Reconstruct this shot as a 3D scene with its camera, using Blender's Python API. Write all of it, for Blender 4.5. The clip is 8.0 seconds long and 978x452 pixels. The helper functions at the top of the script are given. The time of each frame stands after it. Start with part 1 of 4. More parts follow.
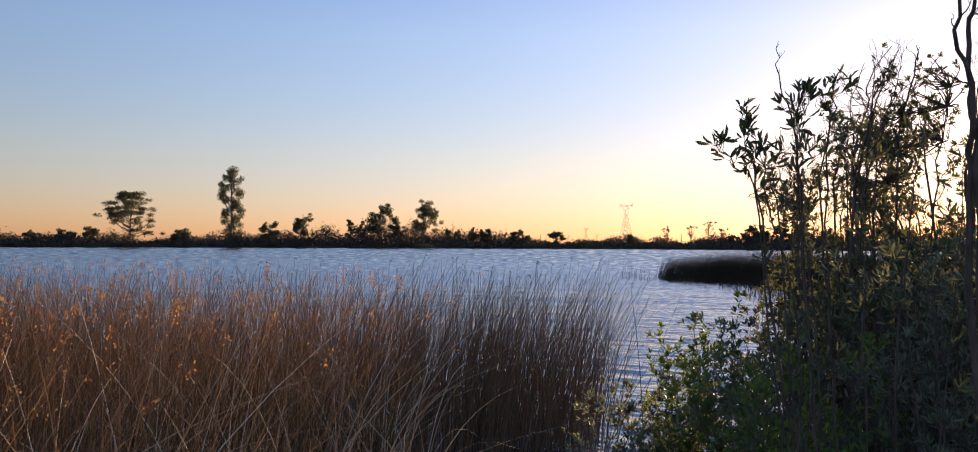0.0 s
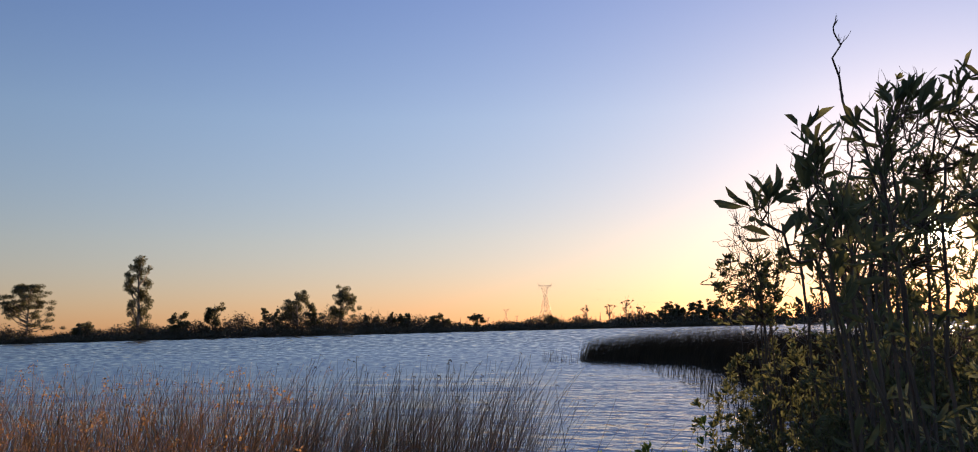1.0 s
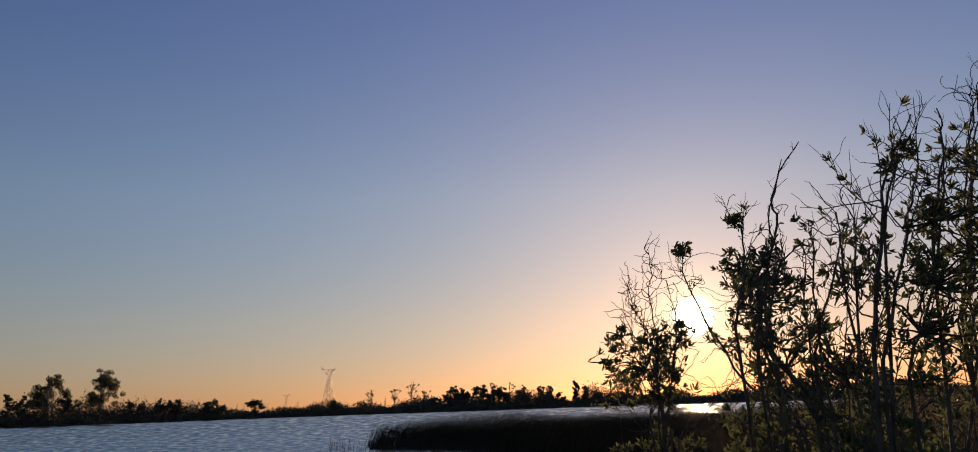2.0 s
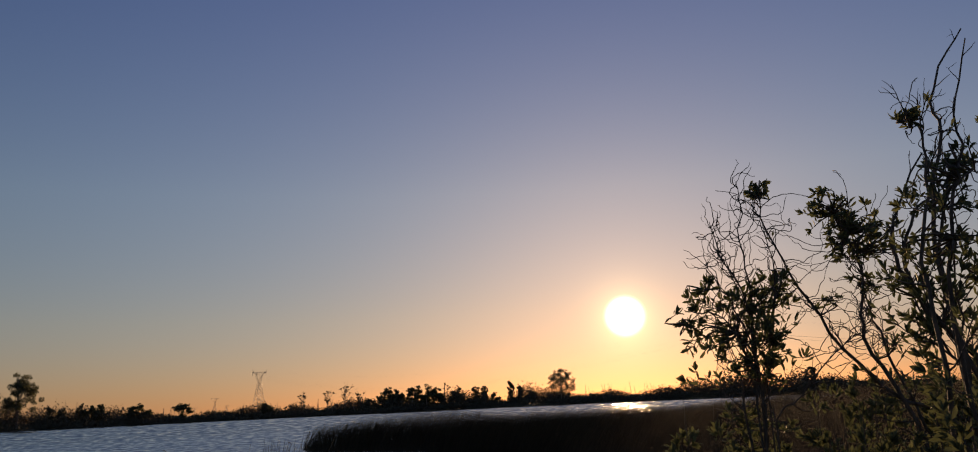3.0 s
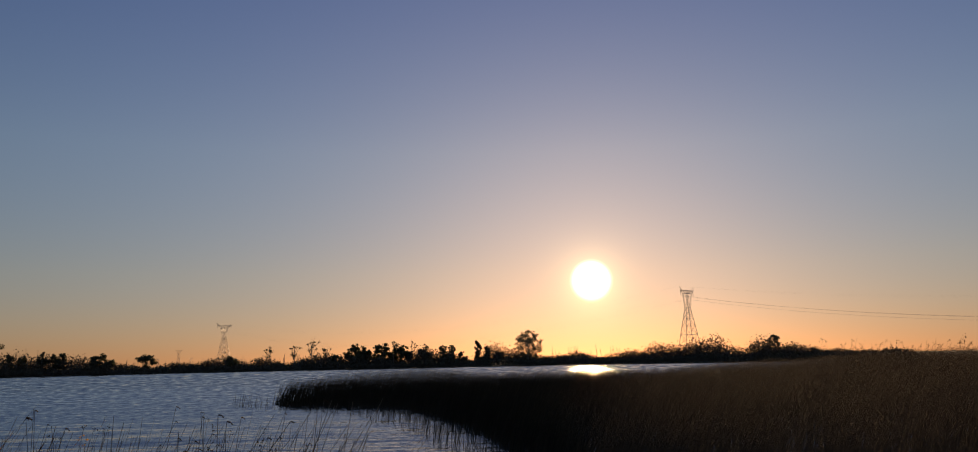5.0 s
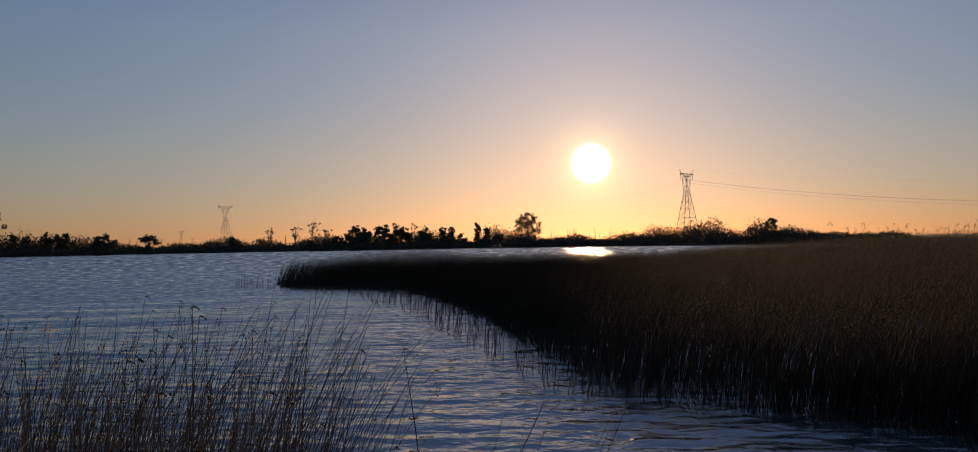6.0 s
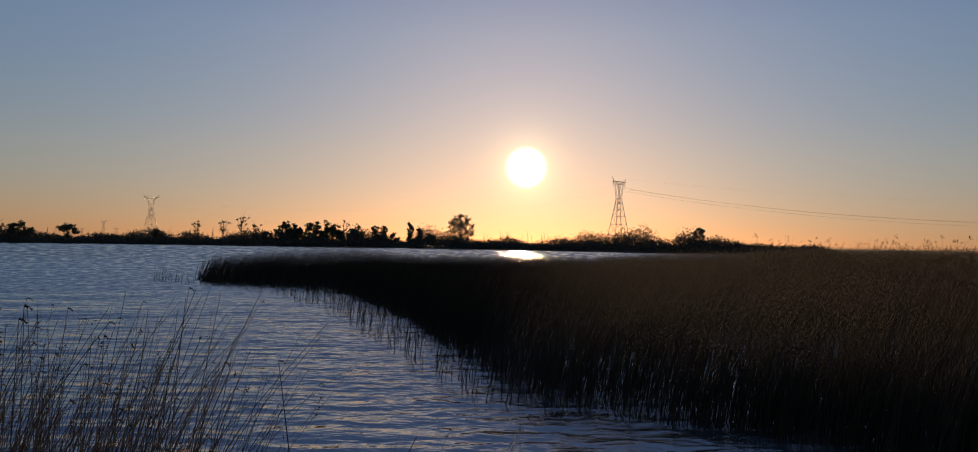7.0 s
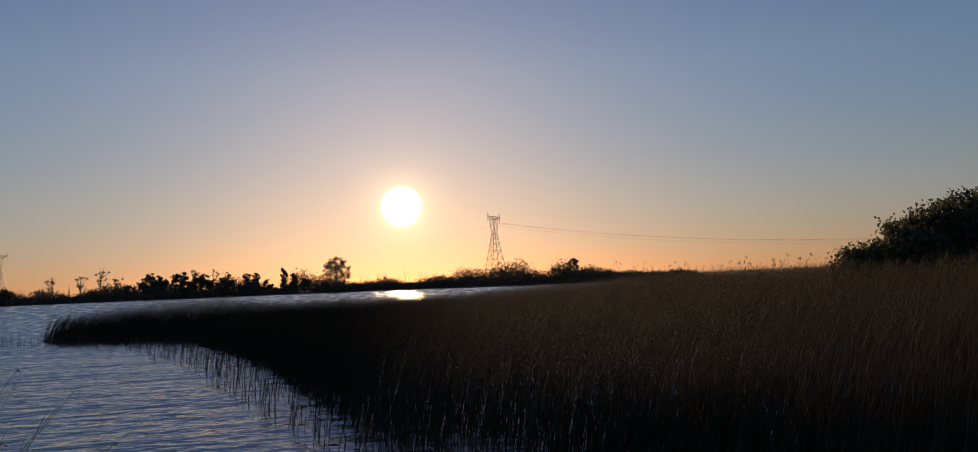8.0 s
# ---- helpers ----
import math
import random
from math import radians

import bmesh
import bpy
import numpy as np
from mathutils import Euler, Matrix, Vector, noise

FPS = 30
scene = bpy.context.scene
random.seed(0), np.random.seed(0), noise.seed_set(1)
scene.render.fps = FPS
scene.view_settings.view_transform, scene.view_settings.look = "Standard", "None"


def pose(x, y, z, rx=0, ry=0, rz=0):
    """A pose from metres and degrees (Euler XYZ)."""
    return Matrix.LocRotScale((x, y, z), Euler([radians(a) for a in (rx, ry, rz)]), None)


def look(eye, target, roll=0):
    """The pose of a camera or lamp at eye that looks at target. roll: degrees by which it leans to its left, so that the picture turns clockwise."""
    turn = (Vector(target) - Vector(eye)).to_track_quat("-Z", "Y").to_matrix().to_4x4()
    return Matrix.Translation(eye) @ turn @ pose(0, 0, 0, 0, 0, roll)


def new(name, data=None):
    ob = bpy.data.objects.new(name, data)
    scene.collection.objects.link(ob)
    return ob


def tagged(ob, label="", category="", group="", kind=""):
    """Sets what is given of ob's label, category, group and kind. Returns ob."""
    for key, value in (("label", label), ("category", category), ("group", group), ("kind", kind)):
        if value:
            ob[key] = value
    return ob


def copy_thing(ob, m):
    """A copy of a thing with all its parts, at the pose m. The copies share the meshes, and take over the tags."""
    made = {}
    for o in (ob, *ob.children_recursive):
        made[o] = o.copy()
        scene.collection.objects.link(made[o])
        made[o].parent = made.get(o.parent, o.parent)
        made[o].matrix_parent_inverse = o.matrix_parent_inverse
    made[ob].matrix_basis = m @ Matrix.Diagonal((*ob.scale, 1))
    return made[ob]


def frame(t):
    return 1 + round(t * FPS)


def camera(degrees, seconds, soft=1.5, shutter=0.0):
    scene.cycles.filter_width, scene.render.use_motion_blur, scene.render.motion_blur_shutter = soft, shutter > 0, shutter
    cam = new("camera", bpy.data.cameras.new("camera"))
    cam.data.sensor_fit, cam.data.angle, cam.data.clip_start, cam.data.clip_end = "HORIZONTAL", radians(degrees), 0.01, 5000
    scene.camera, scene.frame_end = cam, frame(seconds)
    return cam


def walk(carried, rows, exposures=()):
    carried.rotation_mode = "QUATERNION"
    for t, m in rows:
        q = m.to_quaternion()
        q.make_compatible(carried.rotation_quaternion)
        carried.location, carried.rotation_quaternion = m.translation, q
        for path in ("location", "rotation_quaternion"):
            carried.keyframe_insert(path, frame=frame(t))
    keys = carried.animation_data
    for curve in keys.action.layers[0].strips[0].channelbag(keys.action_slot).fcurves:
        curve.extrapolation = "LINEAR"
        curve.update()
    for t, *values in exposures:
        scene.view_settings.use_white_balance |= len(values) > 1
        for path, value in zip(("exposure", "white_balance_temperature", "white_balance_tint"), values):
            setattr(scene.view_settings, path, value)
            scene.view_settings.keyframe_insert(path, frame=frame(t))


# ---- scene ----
cam = camera(59.95, 8.0, soft=1.0)

EYES = [
    (0.0, 1.651, -2.246, 2.028, 30.30, 1.12, 0.26),
    (0.2, 1.563, -2.070, 2.056, 28.79, 3.77, -0.05),
    (0.5, 1.472, -1.764, 2.153, 26.25, 4.22, -3.28),
    (0.7, 1.392, -1.530, 2.169, 25.11, 3.74, -2.24),
    (1.0, 1.252, -1.270, 2.135, 24.77, 6.65, -1.44),
    (1.5, 1.047, -0.903, 2.154, 19.00, 8.45, -1.10),
    (2.0, 0.736, -0.694, 2.150, 10.20, 11.82, -2.00),
    (2.2, 0.618, -0.511, 2.164, 9.69, 11.96, -2.03),
    (3.3, 0.106, 0.060, 2.051, 2.09, 11.26, -3.18),
    (3.5, -0.000, -0.000, 2.036, -0.02, 10.12, -3.21),
    (4.0, -0.093, 0.580, 2.032, 0.85, 11.36, -1.50),
    (4.2, -0.157, 0.714, 2.023, 1.42, 11.19, -0.69),
    (5.3, -0.654, 1.256, 2.100, 4.37, 6.07, -1.28),
    (5.5, -0.673, 1.398, 2.101, 4.57, 3.41, -1.01),
    (6.0, -0.681, 1.735, 2.101, 3.81, 1.06, -0.97),
    (6.5, -0.666, 2.043, 2.101, 0.51, 0.92, 0.35),
    (7.0, -0.544, 2.182, 2.101, -0.67, 1.16, 0.93),
    (7.5, -0.385, 2.434, 2.102, -3.90, 2.87, -1.95),
    (8.0, -0.117, 2.484, 2.101, -8.98, 3.63, -2.29),
]


def eye(x, y, z, yaw, pitch, roll):
    return pose(x, y, z, 90 + pitch, 0, yaw) @ pose(0, 0, 0, 0, 0, roll)


walk(cam, [(t, eye(*row)) for t, *row in EYES],
     exposures=[(0.0, 1.72, 6900, 19), (0.5, 1.34, 6850, 18), (1.0, 1.34, 7000, 17), (1.5, 1.02, 7050, 16), (2.0, 0.50, 7000, 14), (2.2, 0.42, 7050, 14), (3.3, 0.17, 7400, 15), (4.2, 0.14, 7000, 14), (5.3, 0.16, 7000, 14), (6.5, 0.20, 6600, 11), (8.0, 0.18, 6500, 11)])

# ---- light ----
SUN_AZ, SUN_EL = radians(3.12), radians(5.13)
SUN_DIR = Vector((math.sin(SUN_AZ) * math.cos(SUN_EL), math.cos(SUN_AZ) * math.cos(SUN_EL), math.sin(SUN_EL)))


def node(tree, kind, **inputs):
    n = tree.nodes.new(kind)
    for key, value in inputs.items():
        n.inputs[key].default_value = value
    return n


def math_node(tree, op, a, b=None, c=None, clamp=False):
    n = tree.nodes.new("ShaderNodeMath")
    n.operation, n.use_clamp = op, clamp
    for i, v in enumerate((a, b, c)):
        if v is None:
            continue
        if isinstance(v, (int, float)):
            n.inputs[i].default_value = v
        else:
            tree.links.new(v, n.inputs[i])
    return n.outputs[0]


def make_world():
    world = bpy.data.worlds.new("sunset_sky")
    scene.world = world
    world.use_nodes = True
    tree = world.node_tree
    tree.nodes.clear()
    link = tree.links.new
    sky = tree.nodes.new("ShaderNodeTexSky")
    sky.sky_type, sky.sun_disc = "NISHITA", False
    sky.sun_elevation, sky.sun_rotation = SUN_EL, SUN_AZ
    sky.air_density, sky.dust_density, sky.ozone_density = 1.0, 0.18, 3.0
    bg = node(tree, "ShaderNodeBackground", Strength=SKY_STRENGTH)
    # dust low in the air dims and reddens the sky towards the horizon
    way = tree.nodes.new("ShaderNodeTexCoord")
    part_z = tree.nodes.new("ShaderNodeSeparateXYZ")
    link(way.outputs["Generated"], part_z.inputs[0])
    haze = tree.nodes.new("ShaderNodeValToRGB")
    for p in (0.3, 0.6, 0.8):
        haze.color_ramp.elements.new(p)
    for e, p, c in zip(haze.color_ramp.elements, (0.0, 0.10, 0.24, 0.48, 0.75), HAZE):
        e.position, e.color = p, (*c, 1)
    link(part_z.outputs[2], haze.inputs[0])
    dim = tree.nodes.new("ShaderNodeMix")
    dim.data_type, dim.blend_type = "RGBA", "MULTIPLY"
    dim.inputs[0].default_value = 1.0
    link(sky.outputs[0], dim.inputs[6])
    link(haze.outputs[0], dim.inputs[7])
    link(dim.outputs[2], bg.inputs[0])
    # the over-bright sun and the haze round it
    coord = tree.nodes.new("ShaderNodeTexCoord")
    dot = tree.nodes.new("ShaderNodeVectorMath")
    dot.operation = "DOT_PRODUCT"
    dot.inputs[1].default_value = SUN_DIR
    link(coord.outputs["Generated"], dot.inputs[0])
    angle = math_node(tree, "ARCCOSINE", math_node(tree, "MINIMUM", dot.outputs["Value"], 1.0))
    disc = tree.nodes.new("ShaderNodeMapRange")
    disc.interpolation_type = "SMOOTHSTEP"
    for i, v in enumerate((radians(1.52), radians(0.5), 0.0, 1.0), 1):
        disc.inputs[i].default_value = v
    link(angle, disc.inputs[0])
    near = math_node(tree, "EXPONENT", math_node(tree, "MULTIPLY", angle, -1 / radians(1.0)))
    broad = math_node(tree, "EXPONENT", math_node(tree, "MULTIPLY", angle, -1 / radians(20.0)))
    wide = math_node(tree, "EXPONENT", math_node(tree, "MULTIPLY", angle, -1 / radians(9.0)))
    out = tree.nodes.new("ShaderNodeOutputWorld")
    total = bg.outputs[0]
    for value, colour, power in ((disc.outputs[0], (1, 0.92, 0.72, 1), 3.5), (near, (1, 0.72, 0.34, 1), 1.4), (wide, (1, 0.50, 0.20, 1), 0.05), (broad, (1, 0.72, 0.48, 1), 0.10)):
        glow = node(tree, "ShaderNodeBackground", Color=colour)
        link(math_node(tree, "MULTIPLY", value, power), glow.inputs[1])
        add = tree.nodes.new("ShaderNodeAddShader")
        link(total, add.inputs[0])
        link(glow.outputs[0], add.inputs[1])
        total = add.outputs[0]
    link(total, out.inputs[0])


SKY_STRENGTH = 0.105
HAZE = ((0.635, 0.475, 0.60), (0.86, 0.635, 0.64), (0.96, 0.79, 0.81), (0.65, 0.66, 0.925), (1.9, 1.65, 1.72))
make_world()
lamp = bpy.data.lights.new("sun", "SUN")
lamp.energy, lamp.angle, lamp.color = 3.9, radians(0.5), (1.0, 0.66, 0.36)
sun = new("sun", lamp)
sun.matrix_world = look(SUN_DIR * 100, (0, 0, 0))

# ---- materials ----


def ramp(tree, fac, stops):
    n = tree.nodes.new("ShaderNodeValToRGB")
    while len(n.color_ramp.elements) < len(stops):
        n.color_ramp.elements.new(0.5)
    for e, (p, c) in zip(n.color_ramp.elements, stops):
        e.position, e.color = p, (*c, 1)
    tree.links.new(fac, n.inputs[0])
    return n.outputs[0]


def plant_material(name, stops, rough=0.6, through_light=0.3, grain=30.0, spec=0.3):
    """Leaves and stems: colour by piece, mottled, partly letting the light through."""
    m = bpy.data.materials.new(name)
    m.use_nodes = True
    tree = m.node_tree
    link = tree.links.new
    bsdf, out = tree.nodes["Principled BSDF"], tree.nodes["Material Output"]
    geo = tree.nodes.new("ShaderNodeNewGeometry")
    info = tree.nodes.new("ShaderNodeObjectInfo")
    coord = tree.nodes.new("ShaderNodeTexCoord")
    noise_a = node(tree, "ShaderNodeTexNoise", Scale=grain, Detail=4.0)
    noise_b = node(tree, "ShaderNodeTexNoise", Scale=grain * 0.04, Detail=2.0)
    for n in (noise_a, noise_b):
        link(coord.outputs["Object"], n.inputs["Vector"])
    own = math_node(tree, "FRACT", math_node(tree, "ADD", geo.outputs["Random Per Island"], info.outputs["Random"]))
    mix = math_node(tree, "MULTIPLY_ADD", own, 0.5, math_node(tree, "MULTIPLY", noise_a.outputs[0], 0.25))
    mix = math_node(tree, "MULTIPLY_ADD", noise_b.outputs[0], 0.35, mix, clamp=True)
    colour = ramp(tree, mix, stops)
    link(colour, bsdf.inputs["Base Color"])
    bsdf.inputs["Roughness"].default_value = rough
    bsdf.inputs["Specular IOR Level"].default_value = spec
    bump = node(tree, "ShaderNodeBump", Strength=0.25, Distance=0.002)
    link(noise_a.outputs[0], bump.inputs["Height"])
    link(bump.outputs[0], bsdf.inputs["Normal"])
    if through_light:
        glow = tree.nodes.new("ShaderNodeBsdfTranslucent")
        link(colour, glow.inputs[0])
        blend = node(tree, "ShaderNodeMixShader", Fac=through_light)
        link(bsdf.outputs[0], blend.inputs[1])
        link(glow.outputs[0], blend.inputs[2])
        link(blend.outputs[0], out.inputs[0])
    return m


def water_material():
    m = bpy.data.materials.new("lake_water")
    m.use_nodes = True
    tree = m.node_tree
    link = tree.links.new
    bsdf = tree.nodes["Principled BSDF"]
    bsdf.inputs["Base Color"].default_value = (0.050, 0.052, 0.050, 1)
    coord = tree.nodes.new("ShaderNodeTexCoord")
    # calm in the shelter of the near reeds, ruffled by the wind farther out
    reach = tree.nodes.new("ShaderNodeVectorMath")
    reach.operation = "LENGTH"
    link(coord.outputs["Object"], reach.inputs[0])
    ruffle = node(tree, "ShaderNodeMapRange")
    for i, v in enumerate((12.0, 200.0, 0.06, 0.14), 1):
        ruffle.inputs[i].default_value = v
    link(reach.outputs["Value"], ruffle.inputs[0])
    clear = node(tree, "ShaderNodeMapRange")
    for i, v in enumerate((16.0, 100.0, 3.0, 1.38), 1):
        clear.inputs[i].default_value = v
    link(reach.outputs["Value"], clear.inputs[0])
    link(clear.outputs[0], bsdf.inputs["IOR"])
    fine = node(tree, "ShaderNodeMapping", Scale=(0.30, 0.50, 1.0), Rotation=(0, 0, radians(-6)))
    link(coord.outputs["Object"], fine.inputs[0])
    cats_paws = node(tree, "ShaderNodeTexNoise", Scale=1.0, Detail=4.0, Roughness=0.7)
    link(fine.outputs[0], cats_paws.inputs["Vector"])
    streak = node(tree, "ShaderNodeMapping", Scale=(0.04, 0.09, 1.0), Rotation=(0, 0, radians(8)))
    link(coord.outputs["Object"], streak.inputs[0])
    gusts = node(tree, "ShaderNodeTexNoise", Scale=1.0, Detail=5.0, Roughness=0.65)
    link(streak.outputs[0], gusts.inputs["Vector"])
    link(math_node(tree, "MULTIPLY", ruffle.outputs[0], math_node(tree, "MULTIPLY_ADD", math_node(tree, "ADD", gusts.outputs[0], cats_paws.outputs[0]), 1.4, -0.4)), bsdf.inputs["Roughness"])
    chop = node(tree, "ShaderNodeMapRange")
    for i, v in enumerate((10.0, 60.0, 0.0, 1.0), 1):
        chop.inputs[i].default_value = v
    link(reach.outputs["Value"], chop.inputs[0])
    height = None
    for scale, stretch, turn, amount in ((0.10, (0.4, 1.0, 1), 6, 4.5), (0.30, (0.6, 1.0, 1), -5, 2.6), (0.6, (0.55, 1.0, 1), 10, 1.1), (1.7, (0.5, 1.0, 1), -12, 0.31), (4.5, (0.6, 1.0, 1), 14, 0.10), (11.0, (0.8, 1, 1), 0, 0.016)):
        place = node(tree, "ShaderNodeMapping", Scale=(scale * stretch[0], scale * stretch[1], scale), Rotation=(0, 0, radians(turn)))
        link(coord.outputs["Object"], place.inputs[0])
        wave = node(tree, "ShaderNodeTexNoise", Scale=1.0, Detail=2.0, Roughness=0.5)
        link(place.outputs[0], wave.inputs["Vector"])
        size = math_node(tree, "MULTIPLY", chop.outputs[0], amount) if scale < 1.0 else amount
        height = math_node(tree, "MULTIPLY_ADD", wave.outputs[0], size, height if height is not None else 0.0)
    bump = node(tree, "ShaderNodeBump", Strength=1.0, Distance=0.5)
    link(height, bump.inputs["Height"])
    # far out only the wave faces turned to the bank are seen, in ever longer groups
    split = tree.nodes.new("ShaderNodeSeparateXYZ")
    link(coord.outputs["Object"], split.inputs[0])
    bearing = math_node(tree, "MULTIPLY", math_node(tree, "ARCTAN2", split.outputs[0], split.outputs[1]), 57.3)
    rank = math_node(tree, "DIVIDE", -1900.0, math_node(tree, "MAXIMUM", reach.outputs["Value"], 4.0))
    group = tree.nodes.new("ShaderNodeCombineXYZ")
    link(math_node(tree, "MULTIPLY", bearing, 1.7), group.inputs[0])
    link(rank, group.inputs[1])
    face = node(tree, "ShaderNodeTexNoise", Scale=1.0, Detail=4.0, Roughness=0.7)
    link(group.outputs[0], face.inputs["Vector"])
    shift = node(tree, "ShaderNodeMapping", Location=(31.0, 17.0, 5.0), Scale=(1.3, 0.9, 1.0))
    link(group.outputs[0], shift.inputs[0])
    lean = node(tree, "ShaderNodeTexNoise", Scale=1.0, Detail=4.0, Roughness=0.7)
    link(shift.outputs[0], lean.inputs["Vector"])
    along = math_node(tree, "MULTIPLY_ADD", face.outputs[0], 0.46, -0.345)
    across = math_node(tree, "MULTIPLY_ADD", lean.outputs[0], 1.6, -0.80)
    cx = math_node(tree, "DIVIDE", split.outputs[0], reach.outputs["Value"])
    cy = math_node(tree, "DIVIDE", split.outputs[1], reach.outputs["Value"])
    tilt = tree.nodes.new("ShaderNodeCombineXYZ")
    link(math_node(tree, "ADD", math_node(tree, "MULTIPLY", cx, along), math_node(tree, "MULTIPLY", cy, across)), tilt.inputs[0])
    link(math_node(tree, "SUBTRACT", math_node(tree, "MULTIPLY", cy, along), math_node(tree, "MULTIPLY", cx, across)), tilt.inputs[1])
    tilt.inputs[2].default_value = 1.0
    share = node(tree, "ShaderNodeMapRange")
    for i, v in enumerate((12.0, 45.0, 0.24, 1.0), 1):
        share.inputs[i].default_value = v
    link(reach.outputs["Value"], share.inputs[0])
    both = tree.nodes.new("ShaderNodeMix")
    both.data_type = "VECTOR"
    link(share.outputs[0], both.inputs[0])
    link(bump.outputs[0], both.inputs[4])
    link(tilt.outputs[0], both.inputs[5])
    norm = tree.nodes.new("ShaderNodeVectorMath")
    norm.operation = "NORMALIZE"
    link(both.outputs[1], norm.inputs[0])
    link(norm.outputs[0], bsdf.inputs["Normal"])
    return m


def earth_material():
    m = bpy.data.materials.new("damp_earth")
    m.use_nodes = True
    tree = m.node_tree
    link = tree.links.new
    bsdf = tree.nodes["Principled BSDF"]
    coord = tree.nodes.new("ShaderNodeTexCoord")
    a = node(tree, "ShaderNodeTexNoise", Scale=0.35, Detail=8.0)
    b = node(tree, "ShaderNodeTexNoise", Scale=14.0, Detail=6.0)
    for n in (a, b):
        link(coord.outputs["Object"], n.inputs["Vector"])
    mix = math_node(tree, "MULTIPLY_ADD", b.outputs[0], 0.45, math_node(tree, "MULTIPLY", a.outputs[0], 0.6), clamp=True)
    link(ramp(tree, mix, ((0.3, (0.035, 0.028, 0.018)), (0.55, (0.085, 0.066, 0.035)), (0.75, (0.11, 0.10, 0.045)))), bsdf.inputs["Base Color"])
    bsdf.inputs["Roughness"].default_value = 0.95
    bump = node(tree, "ShaderNodeBump", Strength=0.6, Distance=0.03)
    link(b.outputs[0], bump.inputs["Height"])
    link(bump.outputs[0], bsdf.inputs["Normal"])
    return m


def bark_material(name, dark, light, scale=25.0):
    m = bpy.data.materials.new(name)
    m.use_nodes = True
    tree = m.node_tree
    link = tree.links.new
    bsdf = tree.nodes["Principled BSDF"]
    coord = tree.nodes.new("ShaderNodeTexCoord")
    place = node(tree, "ShaderNodeMapping", Scale=(scale, scale, scale * 0.25))
    link(coord.outputs["Object"], place.inputs[0])
    a = node(tree, "ShaderNodeTexNoise", Scale=1.0, Detail=6.0)
    link(place.outputs[0], a.inputs["Vector"])
    link(ramp(tree, a.outputs[0], ((0.35, dark), (0.65, light))), bsdf.inputs["Base Color"])
    bsdf.inputs["Roughness"].default_value = 0.85
    bump = node(tree, "ShaderNodeBump", Strength=0.5, Distance=0.004)
    link(a.outputs[0], bump.inputs["Height"])
    link(bump.outputs[0], bsdf.inputs["Normal"])
    return m


def metal_material():
    m = bpy.data.materials.new("galvanised_steel")
    m.use_nodes = True
    tree = m.node_tree
    bsdf = tree.nodes["Principled BSDF"]
    coord = tree.nodes.new("ShaderNodeTexCoord")
    a = node(tree, "ShaderNodeTexNoise", Scale=0.8, Detail=5.0)
    tree.links.new(coord.outputs["Object"], a.inputs["Vector"])
    tree.links.new(ramp(tree, a.outputs[0], ((0.3, (0.22, 0.21, 0.20)), (0.7, (0.36, 0.35, 0.34)))), bsdf.inputs["Base Color"])
    bsdf.inputs["Metallic"].default_value, bsdf.inputs["Roughness"].default_value = 0.6, 0.55
    return m


WATER, EARTH, STEEL = water_material(), earth_material(), metal_material()
BARK = bark_material("shrub_bark", (0.04, 0.030, 0.022), (0.11, 0.085, 0.062), 60.0)
TREE_BARK = bark_material("tree_bark", (0.10, 0.08, 0.06), (0.26, 0.22, 0.17), 2.0)
LEAF = plant_material("shrub_leaf", ((0.15, (0.055, 0.066, 0.034)), (0.5, (0.092, 0.106, 0.051)), (0.85, (0.145, 0.155, 0.069))), 0.6, 0.4, 60.0, 0.25)
LEAF_GREY = plant_material("grey_shrub_leaf", ((0.15, (0.075, 0.09, 0.055)), (0.5, (0.12, 0.145, 0.085)), (0.85, (0.20, 0.22, 0.13))), 0.55, 0.4, 60.0, 0.3)
LEAF_YOUNG = plant_material("young_shrub_leaf", ((0.15, (0.045, 0.085, 0.025)), (0.5, (0.085, 0.14, 0.035)), (0.85, (0.20, 0.23, 0.04))), 0.5, 0.5, 60.0, 0.3)
FAR_LEAF = plant_material("tree_leaf", ((0.15, (0.045, 0.05, 0.028)), (0.5, (0.08, 0.083, 0.042)), (0.85, (0.12, 0.12, 0.06))), 0.6, 0.4, 1.0)
BRUSH_LEAF = plant_material("brush_leaf", ((0.15, (0.034, 0.030, 0.02)), (0.5, (0.064, 0.055, 0.034)), (0.85, (0.11, 0.088, 0.054))), 0.8, 0.05, 1.0)
DRY_REED = plant_material("dry_reed", ((0.2, (0.075, 0.045, 0.02)), (0.5, (0.33, 0.18, 0.066)), (0.8, (0.68, 0.46, 0.24))), 0.38, 0.3, 20.0, 0.5)
PALE_REED = plant_material("pale_reed", ((0.15, (0.42, 0.32, 0.20)), (0.5, (0.58, 0.46, 0.30)), (0.85, (0.70, 0.60, 0.42))), 0.5, 0.2, 20.0, 0.4)
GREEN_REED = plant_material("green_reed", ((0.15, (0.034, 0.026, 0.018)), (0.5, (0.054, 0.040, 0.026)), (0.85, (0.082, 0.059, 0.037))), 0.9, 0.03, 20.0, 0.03)
